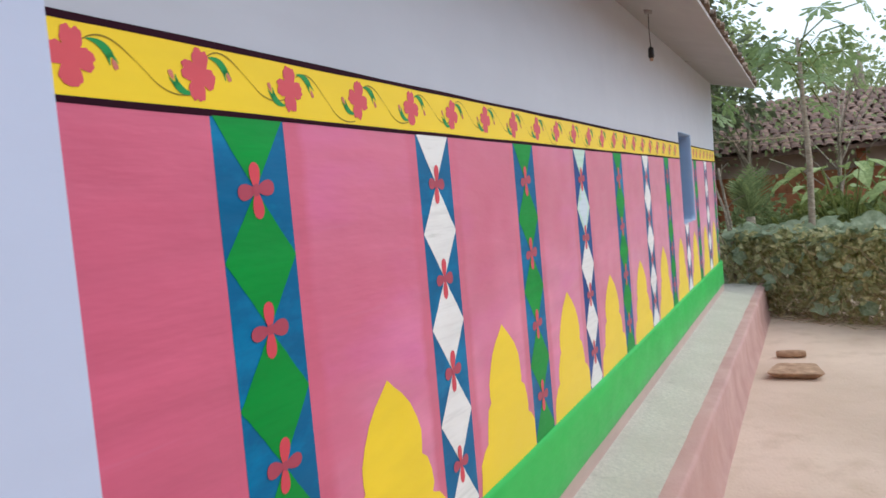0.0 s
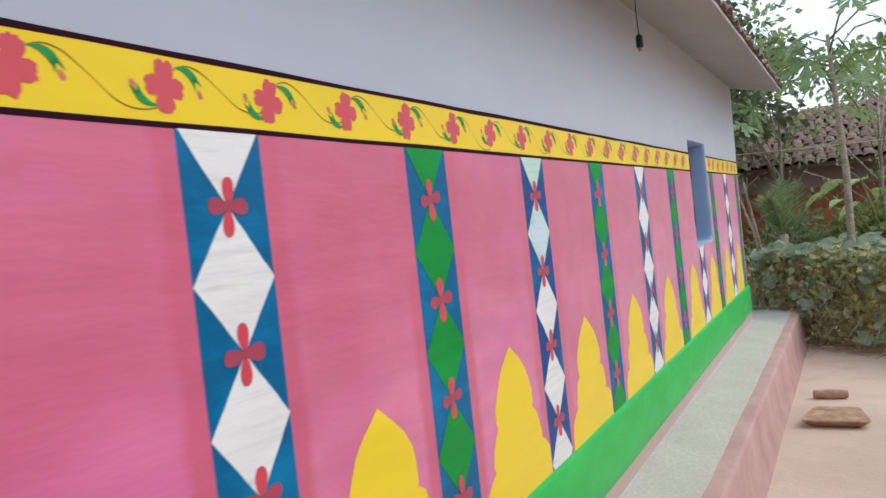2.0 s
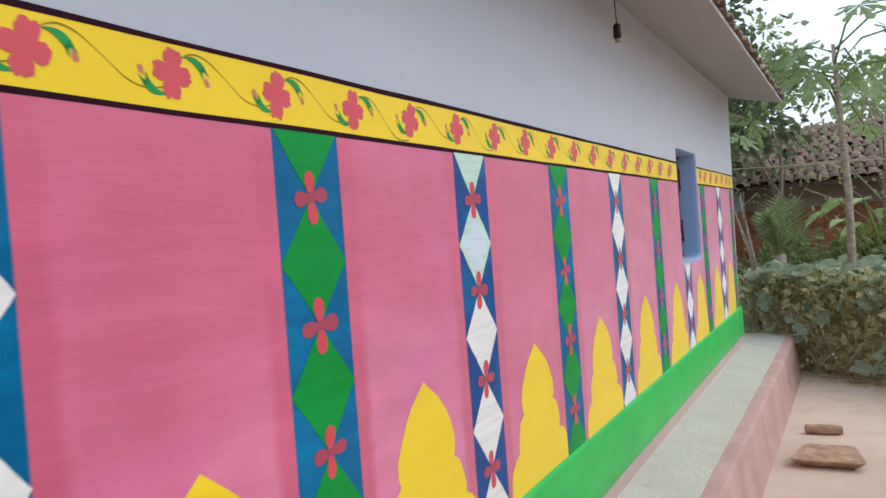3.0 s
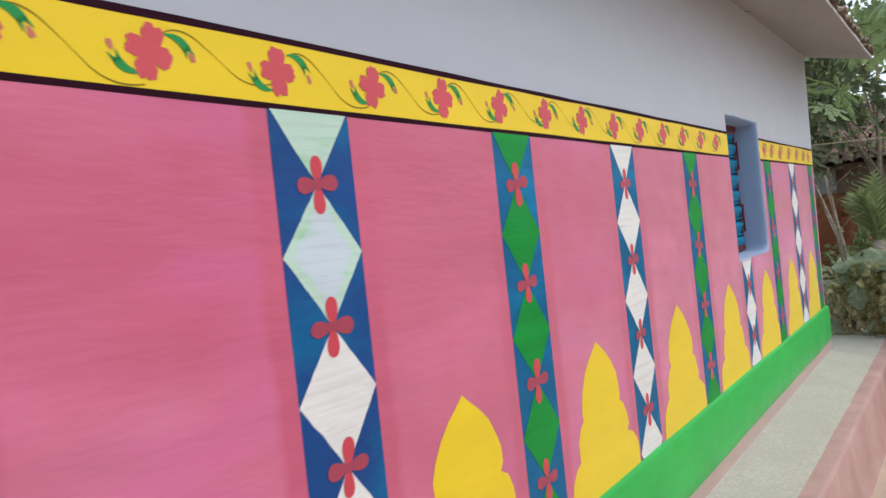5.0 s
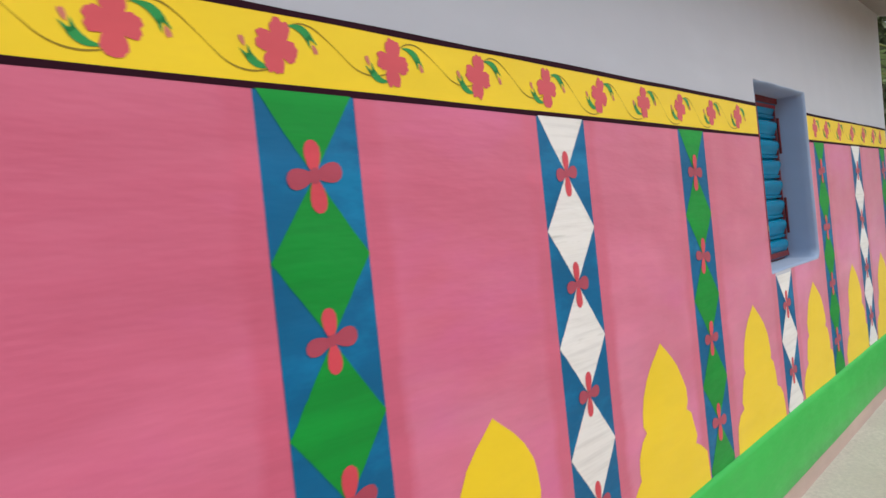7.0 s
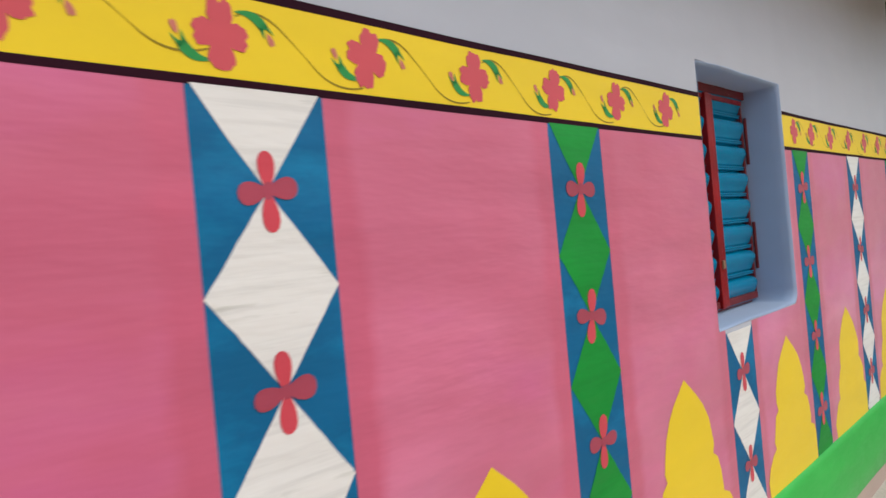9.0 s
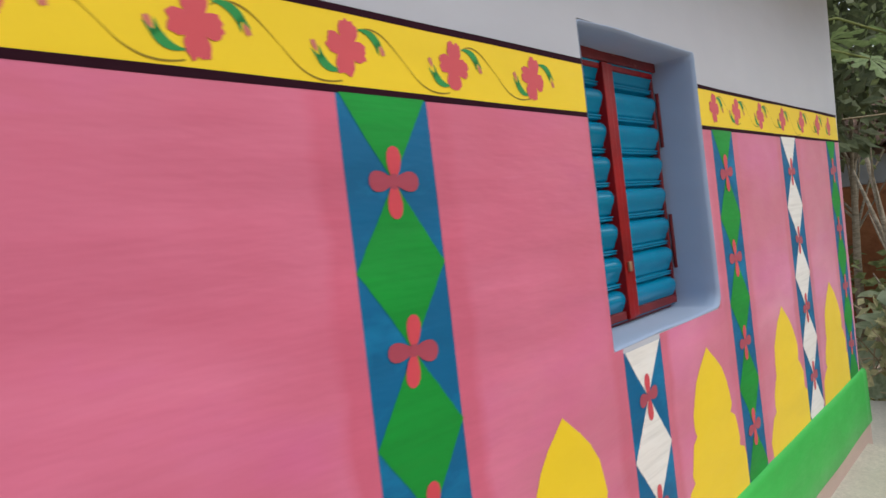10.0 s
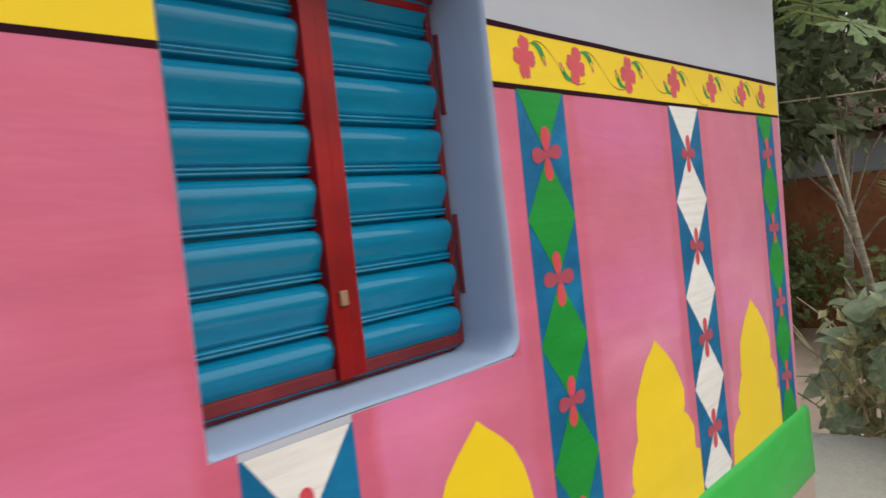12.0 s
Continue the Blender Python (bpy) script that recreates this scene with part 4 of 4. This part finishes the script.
for i in range(165):
    u = rnd.uniform(1.38, 5.2)
    c = hedge_at(u)
    top = hedge_top(u)
    if i < 110:      # the crown of the hedge
        off, z = rnd.uniform(-0.30, 0.42), top + rnd.uniform(-0.10, 0.05)
        tilt, size = rnd.uniform(8, 40), rnd.uniform(1.0, 1.6)
    else:            # its face towards the yard
        z = rnd.uniform(0.10, top - 0.08)
        off, tilt, size = -0.34 + rnd.uniform(-0.1, 0.2), rnd.uniform(25, 80), rnd.uniform(0.4, 0.9)
    d = (hedge_at(min(6.9, u + 0.1)) - hedge_at(u)).normalized()
    nrm = Vector((d.y, -d.x, 0))          # towards the yard when negative
    if nrm.x > 0:
        nrm = -nrm
    p = c + nrm * (-off)
    face = math.degrees(math.atan2(nrm.y, nrm.x)) + rnd.uniform(-60, 60)
    m = inv @ Matrix.Translation((p.x, p.y, z)) @ Matrix.Rotation(radians(face), 4, "Z") @ Matrix.Rotation(radians(tilt), 4, "Y") @ Matrix.Rotation(rnd.uniform(0, 6.3), 4, "Z") @ Matrix.Scale(size, 4)
    if placed < 5:
        sources[placed].matrix_basis = m
    else:
        again(sources[i % 5], hedge, m)
    placed += 1

bm = bmesh.new()
for i in range(620):
    u = rnd.uniform(1.35, 5.4)
    c = hedge_at(u) + Vector((rnd.uniform(-0.32, 0.3), rnd.uniform(-0.25, 0.25), 0)) - Vector((7.6, -0.9, 0))
    z0 = rnd.uniform(0, 0.6) if i % 3 else 0.0
    a, l = rnd.uniform(0, 6.28), rnd.uniform(0.25, 0.8)
    b = c + Vector((math.cos(a) * l * 0.6, math.sin(a) * l * 0.6, 0))
    z1 = min(hedge_top(u) + 0.06, max(0.03, z0 + l * rnd.uniform(-0.4, 0.9)))
    mid_ = (c + b) / 2
    tube([(c.x, c.y, z0), (mid_.x + rnd.uniform(-0.06, 0.06), mid_.y, (z0 + z1) / 2 + rnd.uniform(-0.02, 0.12)), (b.x, b.y, z1)], [0.006, 0.005, 0.003], 4, bm)
part("stalk_tangle", bm, M_STALK, hedge, "dry tangled stalks")["kind"] = "stuff"
pts = []
rg = np.random.default_rng(3)
for i in range(6000):
    u = rg.uniform(1.45, 5.6)
    c = hedge_at(u)
    z = rg.uniform(0.02, 1.0) ** 0.8 * hedge_top(u)
    k = 0.24 + 0.12 * (1 - z / hedge_top(u))
    pts.append((c.x - 7.6 + rg.uniform(-k - 0.06, 0.22), c.y + 0.9 + rg.uniform(-0.2, 0.2), z))
cloud_part("foliage", leaf_cloud(pts, 0.056, 5), M_HEDGE, hedge, "small green and drying leaves", "stuff")

# Dry litter along the hedge's foot.
bm = bmesh.new()
for i in range(260):
    u = rnd.uniform(1.2, 5.4)
    c = hedge_at(u) + Vector((rnd.uniform(-0.62, -0.2), rnd.uniform(-0.2, 0.2), 0))
    a, l = rnd.uniform(0, 6.28), rnd.uniform(0.04, 0.22)
    tube([(c.x, c.y, 0.012), (c.x + math.cos(a) * l, c.y + math.sin(a) * l, rnd.uniform(0.012, 0.04))], [0.004, 0.003], 4, bm)
tagged(link("twig_litter", bm, M_STALK), "dry twigs and straw on the earth by the hedge", "litter", kind="stuff")


def papaya_leaf(seed):
    """Seven deep lobes, each with side points, drooping from the stalk's end."""
    rnd = random.Random(seed)
    bm = bmesh.new()
    mid_ = bm.verts.new((0, 0, 0))
    for k in range(7):
        a = radians(-135 + 45 * k + rnd.uniform(-6, 6))
        l = (0.36 - 0.045 * abs(k - 3)) * rnd.uniform(0.9, 1.1)
        def at(u, w):
            s = -0.12 * u * u - 0.10 * abs(w) * 2
            return bm.verts.new((l * u * math.cos(a) - w * l * math.sin(a), l * u * math.sin(a) + w * l * math.cos(a), l * s))
        spine = [at(0.3, 0), at(0.55, 0), at(0.8, 0), at(1.05, 0)]
        lft = [at(0.32, 0.09), at(0.62, 0.24), at(0.62, 0.1), at(0.9, 0.15)]
        rgt = [at(0.32, -0.09), at(0.62, -0.24), at(0.62, -0.1), at(0.9, -0.15)]
        for s in (lft, rgt):
            bm.faces.new((mid_, s[0], spine[0]))
            bm.faces.new((spine[0], s[0], s[1], spine[1]))
            bm.faces.new((spine[1], s[1], s[2]))
            bm.faces.new((spine[1], s[2], s[3], spine[2]))
            bm.faces.new((spine[2], s[3], spine[3]))
    bmesh.ops.recalc_face_normals(bm, faces=bm.faces[:])
    return bm


papaya_src = [bpy.data.meshes.new("leaf") for _ in range(4)]
for k, me in enumerate(papaya_src):
    b_ = papaya_leaf(k)
    b_.to_mesh(me)
    b_.free()
    me.materials.append(M_PAPAYA)


def papaya(x, y, trunk, crown_z, reach, count, seed, label):
    rnd = random.Random(seed)
    tree = new("papaya_tree")
    tree.location = (x, y, 0)
    tagged(tree, label, "tree", group="papaya trees")
    part("trunk", tube(trunk[0], trunk[1], 12), M_BARK, tree, "smooth grey trunk", True)
    tx, ty, _ = trunk[0][-1]
    for i in range(count):
        a = 2.4 * i + rnd.uniform(-0.3, 0.3)
        r = reach * rnd.uniform(0.6, 1.1)
        z0 = crown_z + rnd.uniform(-0.25, 0.35)
        z1 = z0 + rnd.uniform(-0.3, 0.35)
        end = Vector((tx + r * math.cos(a), ty + r * math.sin(a), z1))
        stalk = part("leaf_stalk", tube([(tx, ty, z0 - 0.05), ((tx + end.x) / 2, (ty + end.y) / 2, (z0 + z1) / 2 + 0.08), end], [0.012, 0.010, 0.007], 6), M_FROND, tree, "", True)
        o = new("leaf", papaya_src[i % 4])
        o.parent = stalk
        o.matrix_basis = Matrix.Translation(end) @ Matrix.Rotation(a, 4, "Z") @ Matrix.Rotation(radians(rnd.uniform(15, 60)), 4, "Y") @ Matrix.Rotation(radians(rnd.uniform(-20, 20)), 4, "X") @ Matrix.Scale(rnd.uniform(0.6, 1.0), 4)
    return tree


papaya(7.75, -0.90, ([(0.02, 0, 0), (0.0, 0.0, 0.6), (0, -0.01, 1.1), (0.0, -0.02, 1.7), (0.0, 0.01, 2.4), (0.0, 0.02, 2.75), (0.0, 0.03, 3.1)], [0.050, 0.043, 0.038, 0.034, 0.029, 0.024, 0.018]), 2.78, 0.72, 14, 3,
       "slender papaya tree with palmate leaves behind the hedge")
papaya(9.0, 0.72, ([(0, 0, 0), (0.02, 0.01, 1.2), (0, 0, 2.2), (0.0, -0.02, 2.85)], [0.034, 0.032, 0.028, 0.02]), 2.8, 0.78, 9, 8,
       "young papaya tree with light green leaves beside the house")

def heart_leaf():
    """A long heart-shaped leaf with a folded midrib, drooping to its tip."""
    bm = bmesh.new()
    rows = []
    for t, w in ((-0.10, 0.05), (0.0, 0.105), (0.10, 0.125), (0.20, 0.11), (0.30, 0.075), (0.40, 0.03), (0.45, 0.004)):
        drop = -0.5 * max(0, t) ** 2
        rows.append([bm.verts.new((t, y, drop + abs(y) * 0.28 + 0.008 * math.sin(30 * t))) for y in (-w, -w * 0.5, 0, w * 0.5, w)])
    for a, b in zip(rows, rows[1:]):
        for k in range(4):
            bm.faces.new((a[k], b[k], b[k + 1], a[k + 1]))
    return bm


def broad_plant(x, y, top, count, seed, label):
    ob = new("broad_leaf_plant")
    ob.location = (x, y, 0)
    tagged(ob, label, "plant", group="broad-leaved plants")
    rnd = random.Random(seed)
    me = bpy.data.meshes.new("leaf")
    b_ = heart_leaf()
    b_.to_mesh(me)
    b_.free()
    me.materials.append(M_BROAD)
    for i in range(count):
        a, r = 2.4 * i, 0.25 + 0.55 * rnd.random()
        end = Vector((r * math.cos(a), r * math.sin(a), top - 0.35 * rnd.random() ** 1.5))
        stalk = part("leaf_stalk", tube([(0.1 * math.cos(a), 0.1 * math.sin(a), 0), (0.5 * end.x, 0.5 * end.y, 0.65 * end.z), end], [0.016, 0.012, 0.007], 6), M_FROND, ob, "", True)
        o = new("leaf", me)
        o.parent = stalk
        o.matrix_basis = Matrix.Translation(end) @ Matrix.Rotation(a + rnd.uniform(-0.5, 0.5), 4, "Z") @ Matrix.Rotation(radians(rnd.uniform(-5, 30)), 4, "Y") @ Matrix.Rotation(radians(rnd.uniform(-18, 18)), 4, "X") @ Matrix.Scale(rnd.uniform(0.55, 0.95), 4)


broad_plant(9.75, -1.35, 1.66, 16, 4, "leafy plant with large pale green heart-shaped leaves")
broad_plant(9.6, -2.15, 1.6, 13, 6, "leafy plant with large pale green heart-shaped leaves")

# A low gourd plant on its own stem, between the bench and the open ground.
gourd = new("gourd_plant")
gourd.location = (8.42, 0.10, 0)
tagged(gourd, "low gourd plant with broad drooping leaves beside the bench", "plant")
part("stem", tube([(0, 0, 0), (0.02, 0.01, 0.3), (-0.02, 0.0, 0.62), (0.03, 0.03, 0.9)], [0.026, 0.022, 0.016, 0.008], 8), M_STALK, gourd, "thick brown stem", True)
rnd = random.Random(77)
for i in range(17):
    z0 = 0.2 + 0.65 * i / 17
    a, r = 2.4 * i + rnd.uniform(-0.4, 0.4), rnd.uniform(0.10, 0.26)
    end = Vector((r * math.cos(a), r * math.sin(a), z0 + rnd.uniform(-0.06, 0.1)))
    stalk = part("leaf_stalk", tube([(0, 0, z0 - 0.06), end * 0.5 + Vector((0, 0, z0 * 0.5)), end], [0.007, 0.006, 0.004], 5), M_STALK, gourd, "", True)
    o = new("leaf", sources[i % 5].data)
    o.parent = stalk
    o.matrix_basis = Matrix.Translation(end) @ Matrix.Rotation(a, 4, "Z") @ Matrix.Rotation(radians(rnd.uniform(15, 55)), 4, "Y") @ Matrix.Scale(rnd.uniform(0.9, 1.5), 4)

# A clump of upright fronds between hedge and neighbour's house.
frond_plant = new("frond_plant")
frond_plant.location = (9.5, -0.15, 0)
tagged(frond_plant, "young palm with upright yellow-green fronds", "palm")
for i in range(7):
    rnd = random.Random(200 + i)
    a, l = 2.4 * i, rnd.uniform(0.7, 1.15)
    lean_ = rnd.uniform(0.08, 0.36)
    pts = []
    for k in range(9):
        t = k / 8
        pts.append(Vector((math.cos(a) * lean_ * t * (0.4 + t) * l, math.sin(a) * lean_ * t * (0.4 + t) * l, 0.95 + l * t - 0.35 * lean_ * t ** 3)))
    bm = tube(pts, [0.010 - 0.008 * k / 8 for k in range(9)], 5)
    for k in range(26):
        t = 0.2 + 0.78 * k / 26
        j = min(7, int(t * 8))
        p = pts[j].lerp(pts[j + 1], t * 8 - j)
        d = (pts[j + 1] - pts[j]).normalized()
        s = d.cross(Vector((math.cos(a), math.sin(a), 0.3))).normalized() * (1 if k % 2 else -1)
        w = 0.26 * math.sin(math.pi * min(1, t + 0.08)) + 0.04
        e = p + s * w + d * w * 0.7 - Vector((0, 0, 0.05 * w))
        q = d * 0.026
        v = [bm.verts.new(c) for c in (p - q, e, p + q)]
        bm.faces.new(v)
    part("frond", bm, M_CANOPY, frond_plant)
part("trunk", tube([(0, 0, 0), (0.01, 0, 0.5), (0, 0, 1.05)], [0.075, 0.065, 0.06], 10), M_BARK, frond_plant, "short fibrous trunk", True)

# Dead branches stuck in the ground by the house's corner.
for name_, pts, rad, lab in (("dead_branch", [(8.12, -0.02, 0), (8.06, -0.03, 0.6), (8.02, -0.02, 1.05), (8.0, 0.03, 1.4), (8.02, 0.08, 1.74)], [0.022, 0.021, 0.019, 0.016, 0.012], "pale leaning dead branch in the hedge"),
                             ("dead_branch", [(8.35, 0.02, 0), (8.3, 0.0, 0.7), (8.28, 0.06, 1.2), (8.25, 0.20, 1.68)], [0.022, 0.02, 0.015, 0.008], "crooked dead branch with bare twigs")):
    o = link(name_, tube(pts, rad, 9), M_BARK, None, "", True)
    tagged(o, lab, "branch", group="dead branches")
    rnd = random.Random(len(pts))
    for k in range(3):
        p = Vector(pts[1 + k % (len(pts) - 2)])
        q = p + Vector((rnd.uniform(-0.25, 0.15), rnd.uniform(-0.3, 0.3), rnd.uniform(0.05, 0.4)))
        part("twig", tube([p, (p + q) / 2 + Vector((0.03, 0.02, 0.03)), q], [0.010, 0.007, 0.004], 5), M_BARK, o)

# ---- neighbour's house ----
house = new("neighbour_house")
house.location = (14.5, -1.0, 0)
tagged(house, "low mud-walled house under an old brown tiled roof", "house")


def hpart(name, bm, mat, label="", parent=None):
    bmesh.ops.translate(bm, verts=bm.verts[:], vec=(-14.5, 1.0, 0))
    return part(name, bm, mat, parent or house, label)


hpart("wall", box(13.0, 13.25, -9, 6, 0, 1.6, 0.02), M_MUD, "rough orange-brown mud wall")
hpart("upper_wall", box(13.05, 13.2, -9, 6, 1.6, 2.3), M_BASE, "grey plastered strip under the roof")
for y in (-1.7, 0.9, 3.4, -4.6):
    hpart("post", box(12.72, 12.86, y - 0.07, y + 0.07, 0, 2.08, 0.015), M_MUD, "mud-washed veranda post")
hpart("veranda", box(12.6, 12.98, -9, 0.6, 0, 1.25, 0.03), M_MUD, "mud-plastered veranda parapet")
hpart("end_room", box(12.56, 12.98, 0.61, 6, 0, 1.6, 0.03), M_MUD, "mud-washed front of the end room")
hpart("end_room_strip", box(12.60, 12.98, 0.63, 6, 1.6, 1.96, 0.02), M_UPPER, "grey limewashed strip under the roof")
hpart("back_wall", box(16.8, 17.0, -9, 6, 0, 3.0), M_MUD)
bm = bmesh.new()
vs = [bm.verts.new(p) for p in ((12.4, -9.4, 1.98), (12.4, 6.4, 1.98), (16.0, 6.4, 3.15), (16.0, -9.4, 3.15), (18.6, 6.4, 2.2), (18.6, -9.4, 2.2))]
bm.faces.new((vs[0], vs[1], vs[2], vs[3]))
bm.faces.new((vs[3], vs[2], vs[4], vs[5]))
ext = bmesh.ops.extrude_face_region(bm, geom=bm.faces[:])
for v in ext["geom"]:
    if isinstance(v, bmesh.types.BMVert):
        v.co.z -= 0.07
bmesh.ops.recalc_face_normals(bm, faces=bm.faces[:])
roof2 = hpart("roof", bm, M_BROWNTILE, "old brown tiled roof")
# rows of half-round tiles on the near slope
sl = math.degrees(math.atan2(1.17, 3.6))
me = bpy.data.meshes.new("tile")
b_ = roof_tile_mesh(0.40, 0.17, 0.05, 0.012)
b_.to_mesh(me)
b_.free()
me.materials.append(M_BROWNTILE)
rnd = random.Random(9)
for row in range(11):
    for i in range(27):
        y = -3.1 + i * 0.168 + (row % 2) * 0.05 + rnd.uniform(-0.02, 0.02)
        s = row * 0.33 + rnd.uniform(-0.03, 0.03)
        x, z = 12.34 + s * math.cos(radians(sl)), 1.985 + s * math.sin(radians(sl)) + rnd.uniform(0, 0.015)
        o = new("tile", me)
        o.parent = roof2
        o.matrix_basis = Matrix.Translation((-14.5, 1.0, 0)) @ Matrix.Translation((x, y, z)) @ Matrix.Rotation(radians(-90 + rnd.uniform(-4, 4)), 4, "Z") @ Matrix.Rotation(radians(sl + rnd.uniform(-2, 2)), 4, "X")

wire = link("cable", tube([(10.2, 1.5 - 0.5 * k, 2.13 + 0.002 * (k - 8) ** 2 - 0.04) for k in range(16)], 0.006, 5), M_STALK, None, "", True)
tagged(wire, "thin slack wire strung across the garden", "wire")
for y in (1.5, -6.0):
    p = link("wire_post", tube([(10.2, y, 0), (10.2, y, 1.2), (10.21, y, 2.3)], [0.05, 0.045, 0.04], 9), M_BARK, None, "", True)
    tagged(p, "rough wooden post carrying the wire", "post", group="wire posts")


# ---- bushes and trees ----
def bush(x, y, rx, ry, h, n, leaf, mat, seed, label):
    ob = new("bush")
    ob.location = (x, y, 0)
    tagged(ob, label, "bush", group="garden bushes")
    rnd = random.Random(seed)
    cs = []
    for i in range(22):
        a, r = rnd.uniform(0, 6.28), rnd.uniform(0, 1) ** 0.5
        zz = h * rnd.uniform(0.15, 0.95)
        k = 1 - 0.5 * (zz / h) ** 2
        cs.append(((rx * r * math.cos(a) * k, ry * r * math.sin(a) * k, zz), rnd.uniform(0.5, 1.4)))
    for (cx, cy, cz), _ in cs[:12]:
        part("stem", tube([(cx * 0.15, cy * 0.15, 0), (cx * 0.6, cy * 0.6, cz * 0.6), (cx, cy, cz)], [0.02, 0.012, 0.006], 5), M_BARK, ob)
    cloud_part("foliage", leaf_cloud(clump_points(cs, n / 22, (0.16, 0.16, 0.12), seed), leaf, seed), mat, ob, "", "stuff")


bush(12.1, 1.75, 0.35, 0.8, 0.98, 1300, 0.07, M_CANOPY, 1, "mixed green bush by the mud wall")
bush(11.5, 0.0, 0.7, 0.8, 1.15, 1700, 0.07, M_CANOPY, 2, "mixed green bush by the mud wall")
bush(10.8, -1.2, 0.7, 0.8, 1.12, 1700, 0.09, M_FROND, 3, "broad-leaved yellow-green bush behind the hedge")
bush(9.7, -2.3, 0.8, 0.9, 1.15, 1700, 0.10, M_CANOPY, 4, "broad-leaved green bush behind the hedge")
bush(11.4, -3.6, 1.0, 1.2, 1.2, 1500, 0.10, M_CANOPY, 5, "broad-leaved green bush behind the hedge")
bush(9.0, -4.2, 1.2, 1.2, 1.7, 1600, 0.10, M_CANOPY, 6, "broad-leaved green bush behind the hedge")
bush(11.6, 3.4, 1.2, 1.0, 1.3, 1500, 0.08, M_DARKLEAF, 7, "dark green bush by the mud wall")


def tree(x, y, h, crown, n, leaf, mat, seed, label, trunk_r=0.16, clumps=46, low=0.45):
    """A tapered trunk with limbs that carry clumps of leaves, uneven and with gaps."""
    ob = new("tree")
    ob.location = (x, y, 0)
    tagged(ob, label, "tree", group="trees behind the garden")
    rnd = random.Random(seed)
    lean_x, lean_y = rnd.uniform(-0.3, 0.3), rnd.uniform(-0.3, 0.3)
    part("trunk", tube([(0, 0, 0), (lean_x * 0.2, lean_y * 0.2, h * 0.25), (lean_x * 0.6, lean_y * 0.6, h * 0.55), (lean_x, lean_y, h * 0.8)], [trunk_r, trunk_r * 0.8, trunk_r * 0.55, trunk_r * 0.25], 10), M_BARK, ob, "", True)
    cs = []
    for i in range(clumps):
        a, r = rnd.uniform(0, 6.28), rnd.uniform(0.15, 1) ** 0.6
        zz = h * rnd.uniform(low, 1.0)
        k = math.sin(math.pi * min(1, 0.18 + 0.8 * (zz / h - low) / (1 - low))) ** 0.5
        c = Vector((crown * r * k * math.cos(a), crown * r * k * math.sin(a), zz))
        cs.append((c, rnd.uniform(0.4, 1.5)))
        if i % 2 == 0:
            b = Vector((lean_x * 0.5, lean_y * 0.5, max(h * 0.28, zz * 0.62)))
            part("limb", tube([b, b.lerp(c, 0.55) + Vector((0, 0, 0.1)), c], [trunk_r * 0.32, trunk_r * 0.18, 0.012], 6), M_BARK, ob)
    cloud_part("crown", leaf_cloud(clump_points(cs, n / clumps, (0.30, 0.30, 0.2), seed), leaf, seed), mat, ob, "", "stuff")


tree(11.7, 2.1, 5.4, 1.9, 10000, 0.10, M_DARKLEAF, 21, "dense dark green tree behind the house", 0.16, 60, 0.33)
tree(9.6, 2.3, 4.4, 1.5, 4600, 0.09, M_DARKLEAF, 22, "dense dark green tree behind the house", 0.13, 40, 0.42)
tree(19.5, 2.5, 6.2, 2.6, 2600, 0.13, M_CANOPY, 23, "open-crowned green tree beyond the roof", 0.2, 40, 0.45)
tree(22.5, -2.5, 6.0, 2.6, 1900, 0.13, M_CANOPY, 24, "open-crowned green tree beyond the roof", 0.2, 34, 0.4)
tree(21.0, -7.5, 6.0, 2.8, 2000, 0.13, M_CANOPY, 25, "open-crowned green tree beyond the roof", 0.2, 34, 0.4)
tree(12.2, 0.1, 4.3, 1.1, 700, 0.07, M_CANOPY, 28, "thin-crowned green tree in the garden", 0.05, 22, 0.55)
tree(11.9, -1.3, 3.5, 1.3, 600, 0.045, M_CANOPY, 29, "thin half-dry tree in front of the tiled roof", 0.05, 26, 0.52)
tree(11.6, 0.9, 3.3, 1.0, 700, 0.05, M_CANOPY, 30, "thin half-dry tree in front of the tiled roof", 0.05, 24, 0.55)
